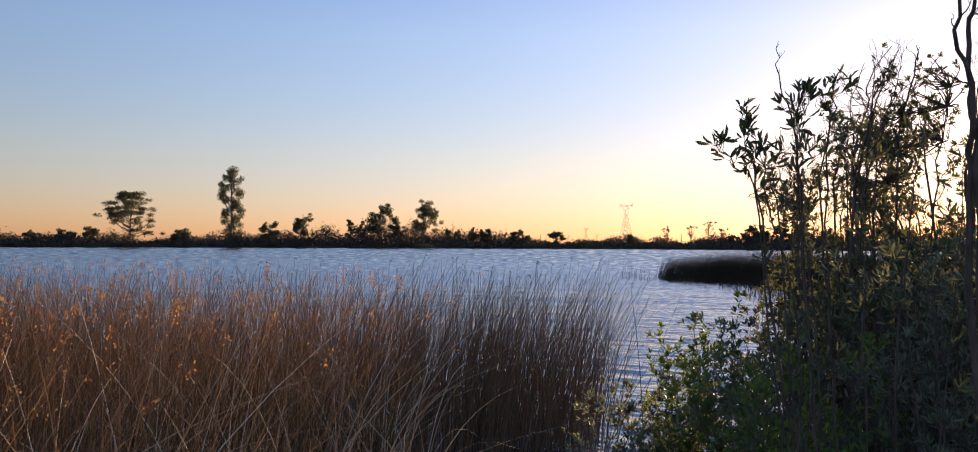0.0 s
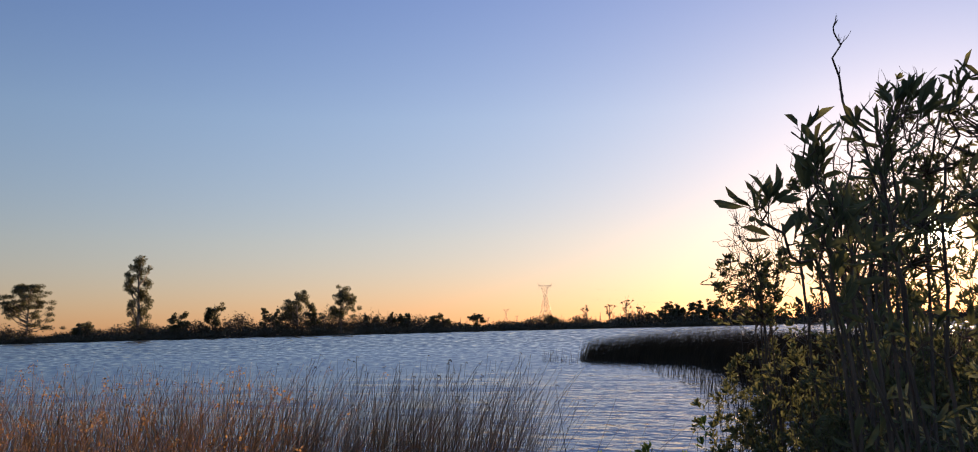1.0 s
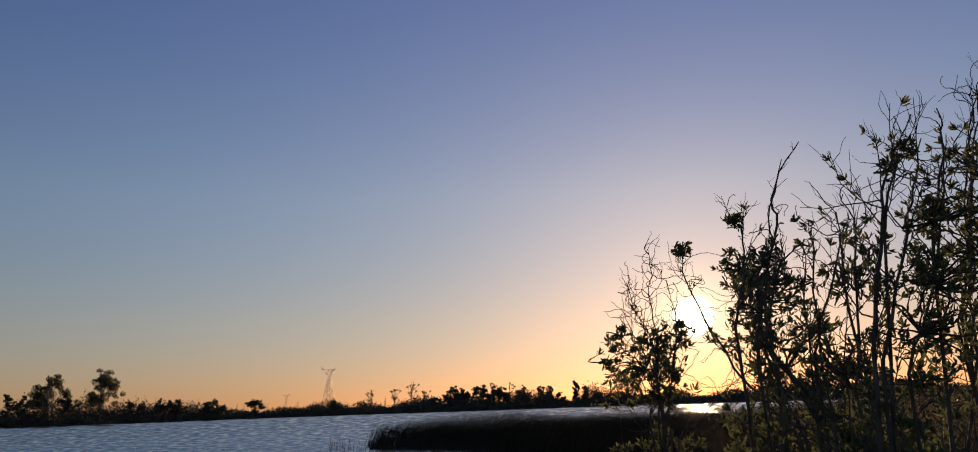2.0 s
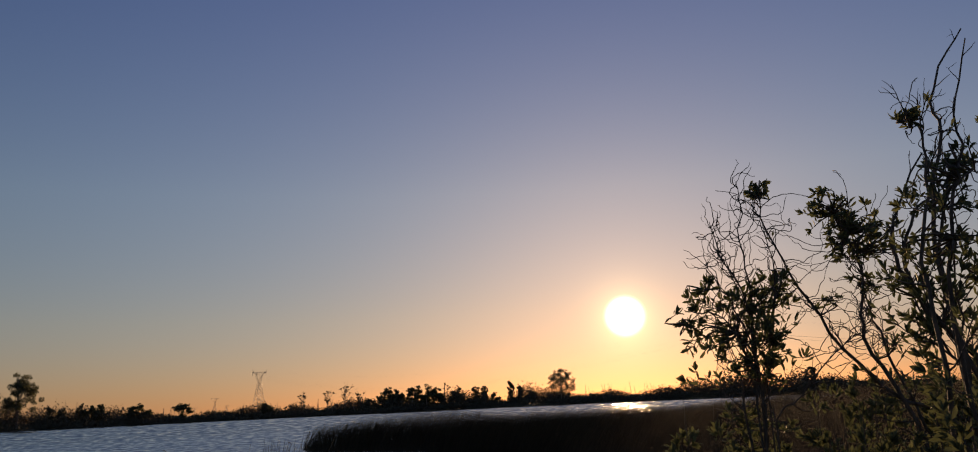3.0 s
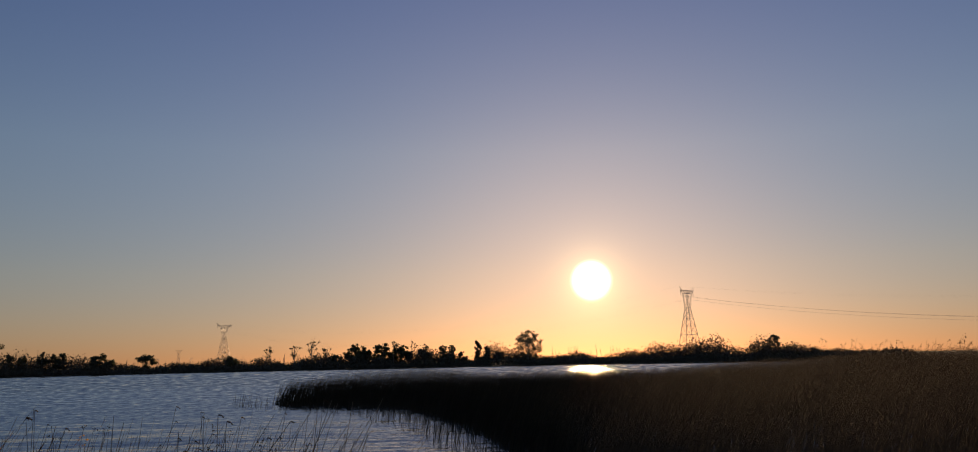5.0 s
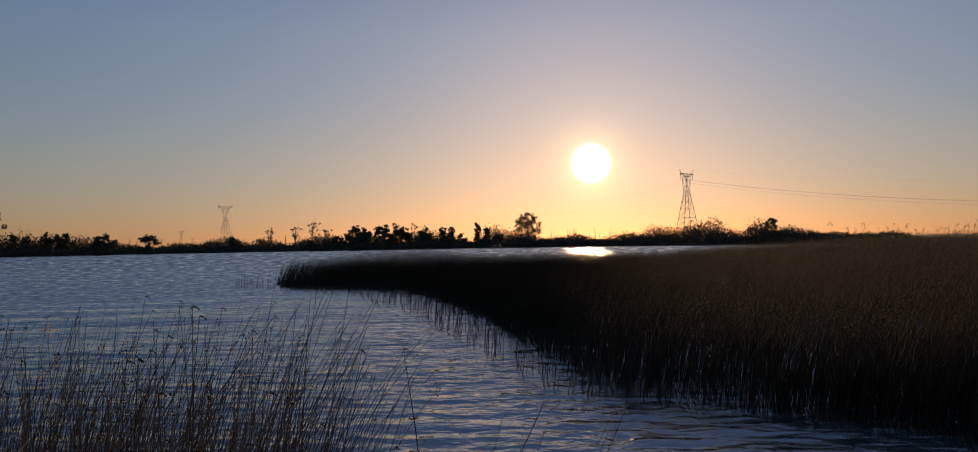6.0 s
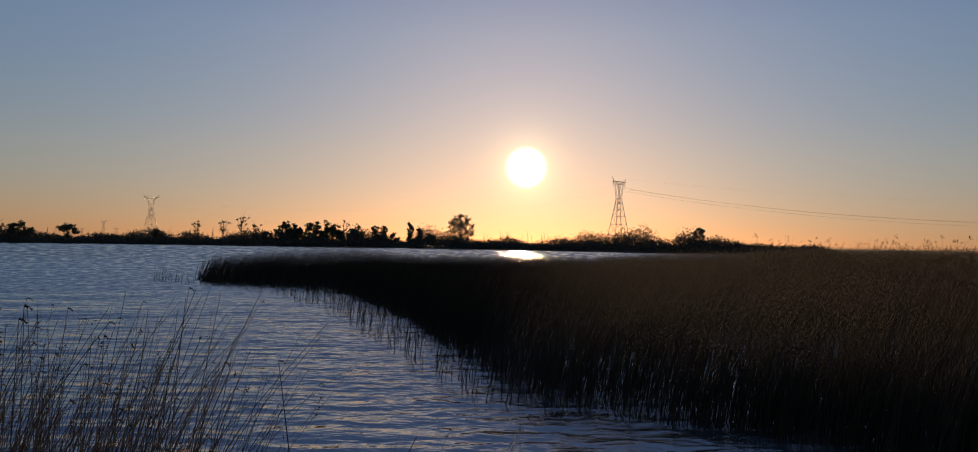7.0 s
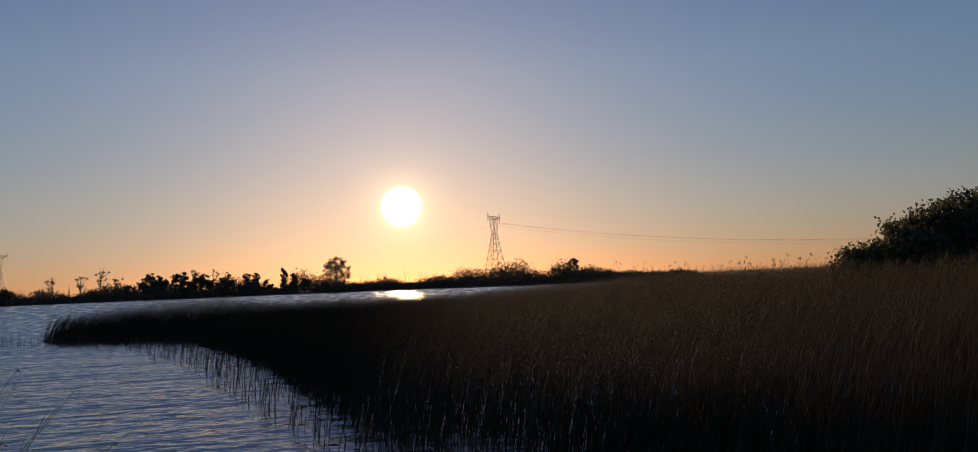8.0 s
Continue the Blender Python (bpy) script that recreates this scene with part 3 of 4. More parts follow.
def far_tree(az, el, wide, style, dist=294.0, label="", seed=0):
    """A tree on the far bank: its direction, the height of its top above the horizon, its width in degrees."""
    g = np.random.default_rng(1000 + seed)
    foot = at(az, dist, 0.35)
    top = 2.1 + dist * math.tan(radians(el)) - foot[2]
    w = dist * radians(wide)
    lobes = []
    if style == "tall":
        for k in range(58):
            f = 0.12 + 0.85 * (k + g.random()) / 58
            out = w * np.interp(f, (0.12, 0.3, 0.45, 0.56, 0.7, 0.88, 0.97), (0.28, 0.40, 0.36, 0.27, 0.45, 0.46, 0.24)) * g.random() ** 0.5
            a = g.uniform(0, 6.28)
            lobes.append((out * math.cos(a), out * math.sin(a), f * top, w * g.uniform(0.085, 0.15)))
    elif style == "umbrella":
        for k in range(64):
            a, q = g.uniform(0, 6.28), g.random() ** 0.5
            f = g.choice((0.95, 0.88, 0.80, 0.70, 0.62))
            wide_here = np.interp(f, (0.6, 0.78, 0.95), (0.30, 0.36, 0.20))
            lobes.append((q * wide_here * w * math.cos(a), q * wide_here * w * math.sin(a), top * (f - 0.06 * q + g.normal(0, 0.008)), w * g.uniform(0.032, 0.06)))
        for side, low, high, far in ((1, 0.22, 0.50, 0.5), (-1, 0.40, 0.55, 0.5)):
            for k in range(15):
                lobes.append((side * w * g.uniform(0.16, far), g.normal(0, 0.1) * w, top * g.uniform(low, high), g.uniform(0.03, 0.05) * w))
    elif style == "round":
        heads = [unit(g.normal(size=3)) * g.uniform(0.55, 1.0) for _ in range(13)]
        for k in range(65):
            v = heads[k % 13] * 0.92 + g.normal(0, 0.15, 3)
            lobes.append((v[0] * 0.50 * w, v[1] * 0.50 * w, top * (0.60 + 0.36 * v[2]), w * g.uniform(0.055, 0.105)))
    elif style == "dome":
        for k in range(120):
            v = unit(g.normal(size=3)) * g.random() ** 0.3
            lobes.append((v[0] * 0.43 * w, v[1] * 0.43 * w, top * (0.54 + 0.43 * max(v[2], -0.85)), w * g.uniform(0.045, 0.075)))
    else:
        for k in range(14):
            lobes.append((g.normal(0, 0.24) * w, g.normal(0, 0.2) * w, top * g.uniform(0.42, 0.97), w * g.uniform(0.06, 0.12)))
    tree = empty("tree", foot, label or "dark eucalyptus tree on the far lake bank", "tree", "trees on the far bank")
    lean = g.normal(0, 0.03, 2) * top
    lines = []
    zs = np.linspace(0, 0.9, 7)
    trunk = np.stack([lean[0] * zs ** 2 + g.normal(0, 0.006, 7) * top, lean[1] * zs ** 2, zs * top], -1)
    lines.append((trunk, (0.022 * top * (1 - 0.85 * zs) + 0.03)))
    V, F = tubes(lines, 6)
    part("trunk", mesh("trunk", V, F, smooth=True), TREE_BARK, tree)
    lines = []
    for x, y, z, rad in lobes[::3 if len(lobes) > 40 else 2 if len(lobes) > 20 else 1]:
        f = min(0.85, max(0.2, z / top - 0.22))
        s = np.array([np.interp(f, zs, trunk[:, k]) for k in range(3)])
        e = np.array([x, y, z])
        m = (s + e) / 2 + np.array([0, 0, -0.04 * top])
        lines.append(([s, m, e], [0.010 * top, 0.007 * top, 0.003 * top]))
        for _ in range(2 if style != "sparse" else 5):
            t = e + g.normal(size=3) * rad * (0.8 if style != "sparse" else 1.6)
            lines.append(([m * 0.4 + e * 0.6, (e + t) / 2 + g.normal(size=3) * 0.1 * rad, t], [0.004 * top, 0.003 * top, 0.0015 * top]))
        V, F = tubes(lines, 4)
        part("limb", mesh("limb", V, F), TREE_BARK, tree)
        lines = []
    pos, size = [], []
    for x, y, z, rad in lobes:
        n = int({"sparse": 60, "dome": 95, "tall": 230}.get(style, 190) * min(3, max(0.25, (rad / 1.1) ** 1.6)))
        v = unit(g.normal(size=(n, 3))) * (1.15 * g.random((n, 1)) ** 0.42)
        pos.append(np.array([x, y, z]) + v * rad * (np.array([1.1, 1.1, 0.95]) if style in ("dome", "tall") else np.array([1.4, 1.4, 0.7]) if style == "umbrella" else np.array([1.12, 1.12, 0.82])))
        size.append(g.uniform(0.11, 0.29, n))
    V, F = flakes(np.concatenate(pos), np.concatenate(size))
    part("crown", mesh("crown", V, F), FAR_LEAF, tree)
    return tree


FAR_TREES = [
    (-53.4, 3.23, 4.2, "umbrella", "broad flat-topped tree on the far lake bank"),
    (-47.3, 4.80, 1.9, "tall", "tall narrow eucalyptus on the far lake bank"),
    (-42.7, 2.04, 1.6, "round", ""), (-37.5, 2.86, 2.3, "round", ""), (-34.7, 3.02, 2.25, "round", ""),
    (-44.9, 1.40, 1.5, "round", ""), (-39.6, 1.58, 0.8, "round", ""), (-38.9, 1.50, 0.8, "round", ""), (-36.4, 1.5, 1.3, "round", ""),
    (-33.0, 1.0, 0.5, "round", ""), (-32.4, 0.96, 0.5, "round", ""), (-31.3, 1.13, 0.7, "round", ""), (-30.3, 0.92, 0.6, "round", ""),
    (-57.0, 0.79, 1.2, "round", ""), (-58.8, 0.65, 1.0, "round", ""), (-55.6, 0.9, 1.2, "round", ""), (-50.6, 0.9, 1.4, "round", ""),
    (-18.3, 1.16, 0.7, "sparse", ""), (-16.7, 1.27, 0.75, "sparse", ""), (-15.6, 1.48, 0.9, "sparse", ""), (-14.6, 1.0, 0.6, "sparse", ""),
    (-13.0, 1.27, 0.9, "round", ""), (-12.2, 1.15, 0.8, "round", ""), (-11.1, 1.41, 0.9, "round", ""), (-10.0, 1.18, 1.1, "round", ""),
    (-9.05, 1.35, 0.7, "sparse", ""), (-8.2, 0.98, 0.8, "round", ""), (-7.0, 1.04, 0.45, "tall", ""), (-6.45, 1.04, 0.45, "tall", ""),
    (-4.7, 1.31, 0.45, "tall", ""), (-4.1, 0.97, 0.4, "tall", ""), (-1.35, 1.98, 2.15, "dome", "leafy round-crowned tree on the far lake bank"),
    (-12.6, 0.85, 1.0, "round", ""), (-10.55, 0.9, 1.1, "round", ""), (-9.55, 0.8, 0.9, "round", ""), (-8.65, 0.85, 0.8, "sparse", ""), (-5.8, 0.62, 0.6, "round", ""), (-3.4, 0.6, 0.7, "round", ""), (-14.0, 0.62, 0.8, "round", ""), (-20.6, 0.6, 0.9, "round", ""),
    (-25.6, 0.75, 1.2, "round", ""), (-28.2, 0.8, 1.4, "round", ""), (14.4, 1.26, 1.3, "umbrella", ""), (-30.6, 0.9, 0.8, "round", "")]
for k, (az, el, wide, style, label) in enumerate(FAR_TREES):
    far_tree(az, el, wide * (1.25 if -14 < az < -3 else 1.0), style, label=label or ("thin half-bare tree on the far lake bank" if style == "sparse" else ""), seed=k)


def far_brush():
    """The low thicket along the far bank."""
    bank = empty("far_thicket", (0, 0, 0), "dark low thicket and reeds along the far bank", "thicket", kind="stuff")
    tops_az = (-90, -60, -56, -50, -45, -40, -38, -34, -31, -28, -22, -14, -9, -4, 0, 4, 8, 10, 12, 14, 15.5, 17, 30, 60)
    tops = (3.4, 3.2, 3.8, 3.4, 3.6, 5.4, 8.0, 8.0, 6.0, 4.2, 4.0, 4.8, 5.4, 5.2, 5.0, 5.0, 6.0, 7.0, 7.4, 6.8, 5.8, 3.2, 3.0, 3.0)
    n = 5200
    az = rng.uniform(-68, 22, n)
    r = far_shore(az) + 1.5 + 38 * rng.random(n) ** 1.6
    lumps = np.array([noise.fractal((a * 0.45, 3.1, 0), 0.9, 2.1, 4) for a in az])
    h = np.interp(az, tops_az, tops) * rng.uniform(0.35, 1.2, n) * np.clip(1.0 + 0.95 * lumps, 0.4, 1.9) * np.interp(az, (-36, -30), (1.15, 0.82)) * np.where(r < far_shore(az) + 4, 0.35, 1.0)
    pos, size = [], []
    for a, d, hh in zip(az, r, h):
        m = 52
        c = at(a, d, 0.3)
        v = rng.normal(size=(m, 3)) * np.array([1.5, 1.5, 0.0])
        v[:, 2] = hh * rng.random(m) ** 0.6 * (1 - 0.25 * np.minimum(1, np.hypot(v[:, 0], v[:, 1]) / 2))
        pos.append(c + v)
        size.append(rng.uniform(0.14, 0.38, m))
    V, F = flakes(np.concatenate(pos), np.concatenate(size))
    tagged(part("thicket_leaves", mesh("thicket_leaves", V, F), BRUSH_LEAF, bank), kind="stuff")
    lines = []
    for _ in range(220):
        a = rng.uniform(-62, 5)
        d = far_shore(a) + rng.uniform(4, 30)
        hh = np.interp(a, tops_az, tops) * rng.uniform(0.8, 1.25)
        c = at(a, d, 0.2)
        t = c + np.array([rng.normal(0, 0.5), 0, hh])
        lines.append(([c, (c + t) / 2 + np.array([rng.normal(0, 0.2), 0, 0]), t], [0.12, 0.08, 0.03]))
    V, F = tubes(lines, 4)
    tagged(part("bare_stems", mesh("bare_stems", V, F), TREE_BARK, bank), kind="stuff")


far_brush()

# ---- power line ----
LINE_WAY = unit(np.array([454.0, -351.0, 0]))


def pylon():
    """A lattice tower with a waist, a forked head and one long crossarm along local x."""
    tower = empty("pylon", (0, 0, 0), "grey steel lattice power pylon beyond the lake", "pylon", "power line pylons")
    H, waist, half, neck = 44.6, 33.0, 6.4, 1.4

    def width(z):
        return np.interp(z, (0, waist), (half, neck))

    for sx in (-1, 1):
        for sy in (-1, 1):
            V, F = tubes([([(sx * half, sy * half, 0), (sx * neck, sy * neck, waist)], [0.22, 0.16])], 4)
            part("leg", mesh("leg", V, F), STEEL, tower)
    levels = [0, 8, 15, 20.8, 25.6, 29.6, 33]
    for z0, z1 in zip(levels, levels[1:]):
        lines = []
        a, b = width(z0), width(z1)
        for s in (-1, 1):
            lines += [([(-a, s * a, z0), (b, s * b, z1)], [0.09] * 2), ([(a, s * a, z0), (-b, s * b, z1)], [0.09] * 2),
                      ([(s * a, -a, z0), (s * b, b, z1)], [0.09] * 2), ([(s * a, a, z0), (s * b, -b, z1)], [0.09] * 2),
                      ([(-b, s * b, z1), (b, s * b, z1)], [0.09] * 2), ([(s * b, -b, z1), (s * b, b, z1)], [0.09] * 2)]
        for line in lines:
            V, F = tubes([line], 4)
            part("brace", mesh("brace", V, F), STEEL, tower)
    for s in (-1, 1):
        lines = []
        for sy in (-1, 1):
            lines += [([(s * neck, sy * neck, waist), (s * 4.6, sy * 0.9, H - 2)], [0.15, 0.13]), ([(-s * 0.2 * neck, sy * neck, waist), (s * 3.2, sy * 0.9, H - 2)], [0.11, 0.1])]
            for f, g2 in ((0.15, 0.35), (0.45, 0.35), (0.45, 0.65), (0.75, 0.65), (0.75, 0.95)):
                p = np.array([s * neck, sy * neck, waist]) * (1 - f) + np.array([s * 4.6, sy * 0.9, H - 2]) * f
                q = np.array([-s * 0.2 * neck, sy * neck, waist]) * (1 - g2) + np.array([s * 3.2, sy * 0.9, H - 2]) * g2
                lines.append(([p, q], [0.07, 0.07]))
        for k, line in enumerate(lines):
            V, F = tubes([line], 4)
            part("fork_arm" if k % 7 < 2 else "brace", mesh("brace", V, F), STEEL, tower)
    lines = []
    for sy in (-0.9, 0.9):
        lines += [([(-8.6, sy * 0.4, H), (8.6, sy * 0.4, H)], [0.13] * 2), ([(-8.6, sy * 0.4, H), (-4, sy, H - 2), (4, sy, H - 2), (8.6, sy * 0.4, H)], [0.12] * 4)]
        for k in range(-8, 9):
            lines.append(([(k, sy * 0.6, H), (k + 0.5, sy * 0.9, H - max(0.2, 2 - max(0, abs(k) - 4) * 0.45))], [0.06] * 2))
    for k, line in enumerate(lines):
        V, F = tubes([line], 4)
        part("crossarm_chord" if k % 19 < 2 else "brace", mesh("brace", V, F), STEEL, tower)
    for s in (-1, 1):
        V, F = tubes([([(s * 6.0, 0.3, H), (s * 9.6, 0, H + 2.6)], [0.14, 0.06]), ([(s * 8.4, -0.3, H), (s * 9.6, 0, H + 2.6)], [0.12, 0.06])], 4)
        part("earth_wire_peak", mesh("earth_wire_peak", V, F), STEEL, tower)
    for x in (-8.4, 0, 8.4):
        zt = H if x else H - 2
        V, F = tubes([([(x, 0, zt), (x, 0, zt - 4)], [0.16, 0.16])], 6)
        part("insulator", mesh("insulator", V, F), STEEL, tower)
    return tower


PYLON_A, PYLON_B = at(-21.07, 1000, 2.0), at(9.27, 590, 1.2)
PYLON_C = PYLON_B + LINE_WAY * 574 + np.array([0, 0, -0.5])
TURN = math.degrees(math.atan2(LINE_WAY[1], LINE_WAY[0])) + 90
first = pylon()
first.matrix_basis = pose(*PYLON_A, 0, 0, TURN)
copy_thing(first, pose(*PYLON_B, 0, 0, TURN))
for az, dist, z, turn in ((-23.77, 2500, 1, 20), (-24.95, 3700, -10, 60), (-23.05, 3600, -9, 60)):
    copy_thing(first, pose(*at(az, dist, z), 0, 0, turn))


def cables(a, b, sag, thick):
    side = np.array([math.cos(radians(TURN)), math.sin(radians(TURN)), 0])
    for x, z in ((-8.4, 40.6), (0, 38.6), (8.4, 40.6), (-9.6, 47.2), (9.6, 47.2)):
        f = np.linspace(0, 1, 33)[:, None]
        p = a + (b - a) * f + side * x + np.array([0, 0, z])
        p[:, 2] -= (4 * f * (1 - f))[:, 0] * (sag if z < 43 else sag * 0.8)
        V, F = tubes([(p, np.full(33, thick if z < 43 else 0.006))], 4)
        tagged(part("power_cable", mesh("power_cable", V, F), STEEL), "thin dark sagging high-voltage power cable", "cable", "power line cables")


cables(PYLON_A, PYLON_B, 25.0, 0.010)
cables(PYLON_B, PYLON_C, 26.0, 0.032)

# ---- shrubs on the near bank ----


def smooth_line(points, n=18):
    """A rounded line through the given points."""
    p = np.array(points, float)
    p = np.vstack([2 * p[0] - p[1], p, 2 * p[-1] - p[-2]])
    out = []
    for u in np.linspace(0, len(p) - 3 - 1e-6, n):
        i, f = int(u), u - int(u)
        a, b, c, d = p[i:i + 4]
        out.append(0.5 * (2 * b + (c - a) * f + (2 * a - 5 * b + 4 * c - d) * f * f + (3 * b - a - 3 * c + d) * f ** 3))
    return np.array(out)


def wander_line(g, start, way, length, bend, up, steps=7):
    pts, d, p = [np.array(start, float)], unit(np.array(way, float)), np.array(start, float)
    for k in range(steps):
        d = unit(d + g.normal(size=3) * bend + np.array([0, 0, up]))
        p = p + d * length / steps
        pts.append(p)
    return np.array(pts)


def rosette(g, line, count, leaf, pos, way, ln):
    """A tuft of leaves round the end of a twig, and a few along it."""
    end, d = line[-1], unit(line[-1] - line[-2])
    for k in range(count):
        s = 1.0 if k < count * 0.6 else g.uniform(0.35, 1.0)
        i = min(int(s * (len(line) - 1)), len(line) - 2)
        f = s * (len(line) - 1) - i
        pos.append(line[i] + (line[i + 1] - line[i]) * f)
        way.append(unit(d * g.uniform(0.5, 1.3) + unit(g.normal(size=3)) * 0.8 + np.array([0, 0, 0.15])))
        ln.append(leaf * g.uniform(0.6, 1.15))


def shrub(base, label, seed, stems, bare_stems=(), zone=(0.0, 9.0), branches=9, reach=0.3, leaf=0.042, ratio=0.30, tufts=(), curls=0, curl=0.2, count=7, material=None, loose=0, bare=0.12, radius=0.012, up=0.10, joined=False):
    """A woody shrub. stems and bare_stems: lines of points that they pass; zone: heights between which the twigs are leafy;
    tufts: (place, size, twigs); curls: bare winding twigs on the upper half of each stem; loose: how many leaves are objects of their own."""
    g = np.random.default_rng(seed)
    material = material or LEAF
    thing = empty("shrub", base, label, "shrub", "shrubs on the near bank")
    base = np.array(base, float)
    pos, way, ln, ends = [], [], [], []
    for n, points in enumerate((*stems, *bare_stems)):
        bald = n >= len(stems)
        foot = np.array([g.normal(0, 0.05), g.normal(0, 0.05), -0.2])
        low = np.array(points[0]) - base
        bow = foot * 0.55 + low * 0.45 + np.array([*g.normal(0, 0.10 if len(points) > 2 else 0.05, 2), 0])
        pts = smooth_line([foot, bow, *[np.array(p) - base for p in points]], 24)
        pts[1:] += g.normal(size=(23, 3)) * 0.004
        f = np.linspace(0, 1, 24)
        V, F = tubes([(pts, radius * (1 - 0.8 * f) * g.uniform(0.85, 1.15))], 7)
        part("stem", mesh("stem", V, F, smooth=True), BARK, thing)
        ends.append(pts)
        spray = []
        for k in range(7 if bald else branches):
            s = 0.25 + 0.75 * (k + g.random()) / branches if not bald else 0.6 + 0.4 * (k + g.random()) / 7
            i = min(int(s * 23), 22)
            along = unit(pts[i + 1] - pts[i])
            w = unit(along * (1.1 if bald else 0.7) + unit(g.normal(size=3)) * 0.9)
            size = reach * g.uniform(0.6, 1.2) * (1.2 - 0.55 * s) * (0.45 if bald else 1.0)
            first = wander_line(g, pts[i], w, size, 0.20, up)
            rr = radius * (0.24 if bald else 0.34) * (1.15 - 0.5 * s)
            lines = [(first, rr * np.linspace(1, 0.4, len(first)))]
            tips = [first]
            for _ in range(1 if bald else 4):
                j = g.integers(2, len(first) - 1)
                sub = wander_line(g, first[j], unit(first[j + 1] - first[j]) + unit(g.normal(size=3)) * 0.9, size * g.uniform(0.3, 0.6), 0.22, up, 5)
                lines.append((sub, rr * 0.55 * np.linspace(1, 0.45, len(sub))))
                tips.append(sub)
            if joined:
                spray += lines
            else:
                V, F = tubes(lines, 4)
                part("branch", mesh("branch", V, F), BARK, thing)
            for line in tips:
                z = line[-1][2] + base[2]
                if not bald and (zone[0] < z < zone[1] or g.random() < bare):
                    rosette(g, line, g.poisson(count), leaf, pos, way, ln)
        if spray:
            V, F = tubes(spray, 4)
            tagged(part("branches", mesh("branches", V, F), BARK, thing), kind="stuff")
        lines = []
        for k in range(curls):
            i = g.integers(12, 23)
            line = wander_line(g, pts[i], unit(pts[i] - pts[i - 1]) * 0.5 + unit(g.normal(size=3)) * 0.8, curl * g.uniform(0.5, 1.4), 0.30, 0.04, 24)
            lines.append((line, 0.0016 * np.linspace(1, 0.5, len(line))))
        if lines:
            V, F = tubes(lines, 4)
            tagged(part("twigs", mesh("twigs", V, F), BARK, thing), kind="stuff")
    for place, size, twigs in tufts:
        c = np.array(place) - base
        near = min((p for line in ends for p in line[8:]), key=lambda p: np.linalg.norm(p - c) + 0.4 * max(0, p[2] - c[2] + size))
        lines = []
        for _ in range(twigs):
            e = c + unit(g.normal(size=3)) * size * g.random() ** 0.5 * np.array([1, 1, 0.9])
            m = (near * 0.5 + e * 0.5) + g.normal(size=3) * 0.02
            line = smooth_line([near, m, e], 7)
            lines.append((line, 0.003 * np.linspace(1, 0.4, 7)))
            rosette(g, line, g.poisson(count * 1.4), leaf, pos, way, ln)
        V, F = tubes(lines, 4)
        tagged(part("tuft", mesh("tuft", V, F), BARK, thing), kind="stuff")
    pos, way, ln = np.array(pos), np.array(way), np.array(ln)
    single = np.zeros(len(pos), bool)
    if loose:
        single[np.argsort(pos[:, 1] + 0.3 * pos[:, 0])[:loose]] = True
        V, F = leaves(np.zeros((1, 3)), np.array([[1.0, 0, 0]]), np.array([leaf]), np.array([leaf * ratio]))
        one = mesh("leaf", V, tris=F)
        one.materials.append(material)
        for p, w, s in zip(pos[single], way[single], ln[single]):
            ob = part("leaf", one, None, thing)
            ob.matrix_basis = Matrix.LocRotScale(Vector(p), Vector(w).to_track_quat("X", "Z") @ Euler((g.uniform(0, 6.28), 0, 0)).to_quaternion(), Vector((s / leaf,) * 3))
    if (~single).any():
        V, F = leaves(pos[~single], way[~single], ln[~single], ln[~single] * ratio)
        tagged(part("foliage", mesh("foliage", V, tris=F), material, thing), kind="stuff")
    return thing


# long-leaved shrubs that the path passes first
shrub((1.28, -0.06, 0.40), "slim shrub with long narrow leaves on the lake bank", 11,
      [[(1.25, -0.20, 1.6), (1.20, -0.27, 2.13), (1.17, -0.32, 2.20), (1.15, -0.37, 2.235), (1.145, -0.41, 2.25)],
       [(1.26, -0.18, 1.6), (1.21, -0.27, 2.13), (1.19, -0.30, 2.24), (1.19, -0.33, 2.29), (1.18, -0.35, 2.32)],
       [(1.28, -0.16, 1.6), (1.23, -0.27, 2.14), (1.21, -0.29, 2.25), (1.20, -0.32, 2.29)],
       [(1.27, -0.16, 1.6), (1.24, -0.22, 2.08), (1.22, -0.25, 2.18), (1.19, -0.28, 2.22)]],
      zone=(1.9, 9), branches=12, reach=0.032, leaf=0.034, ratio=0.25, count=1.2, loose=150, radius=0.0036, up=0.14)
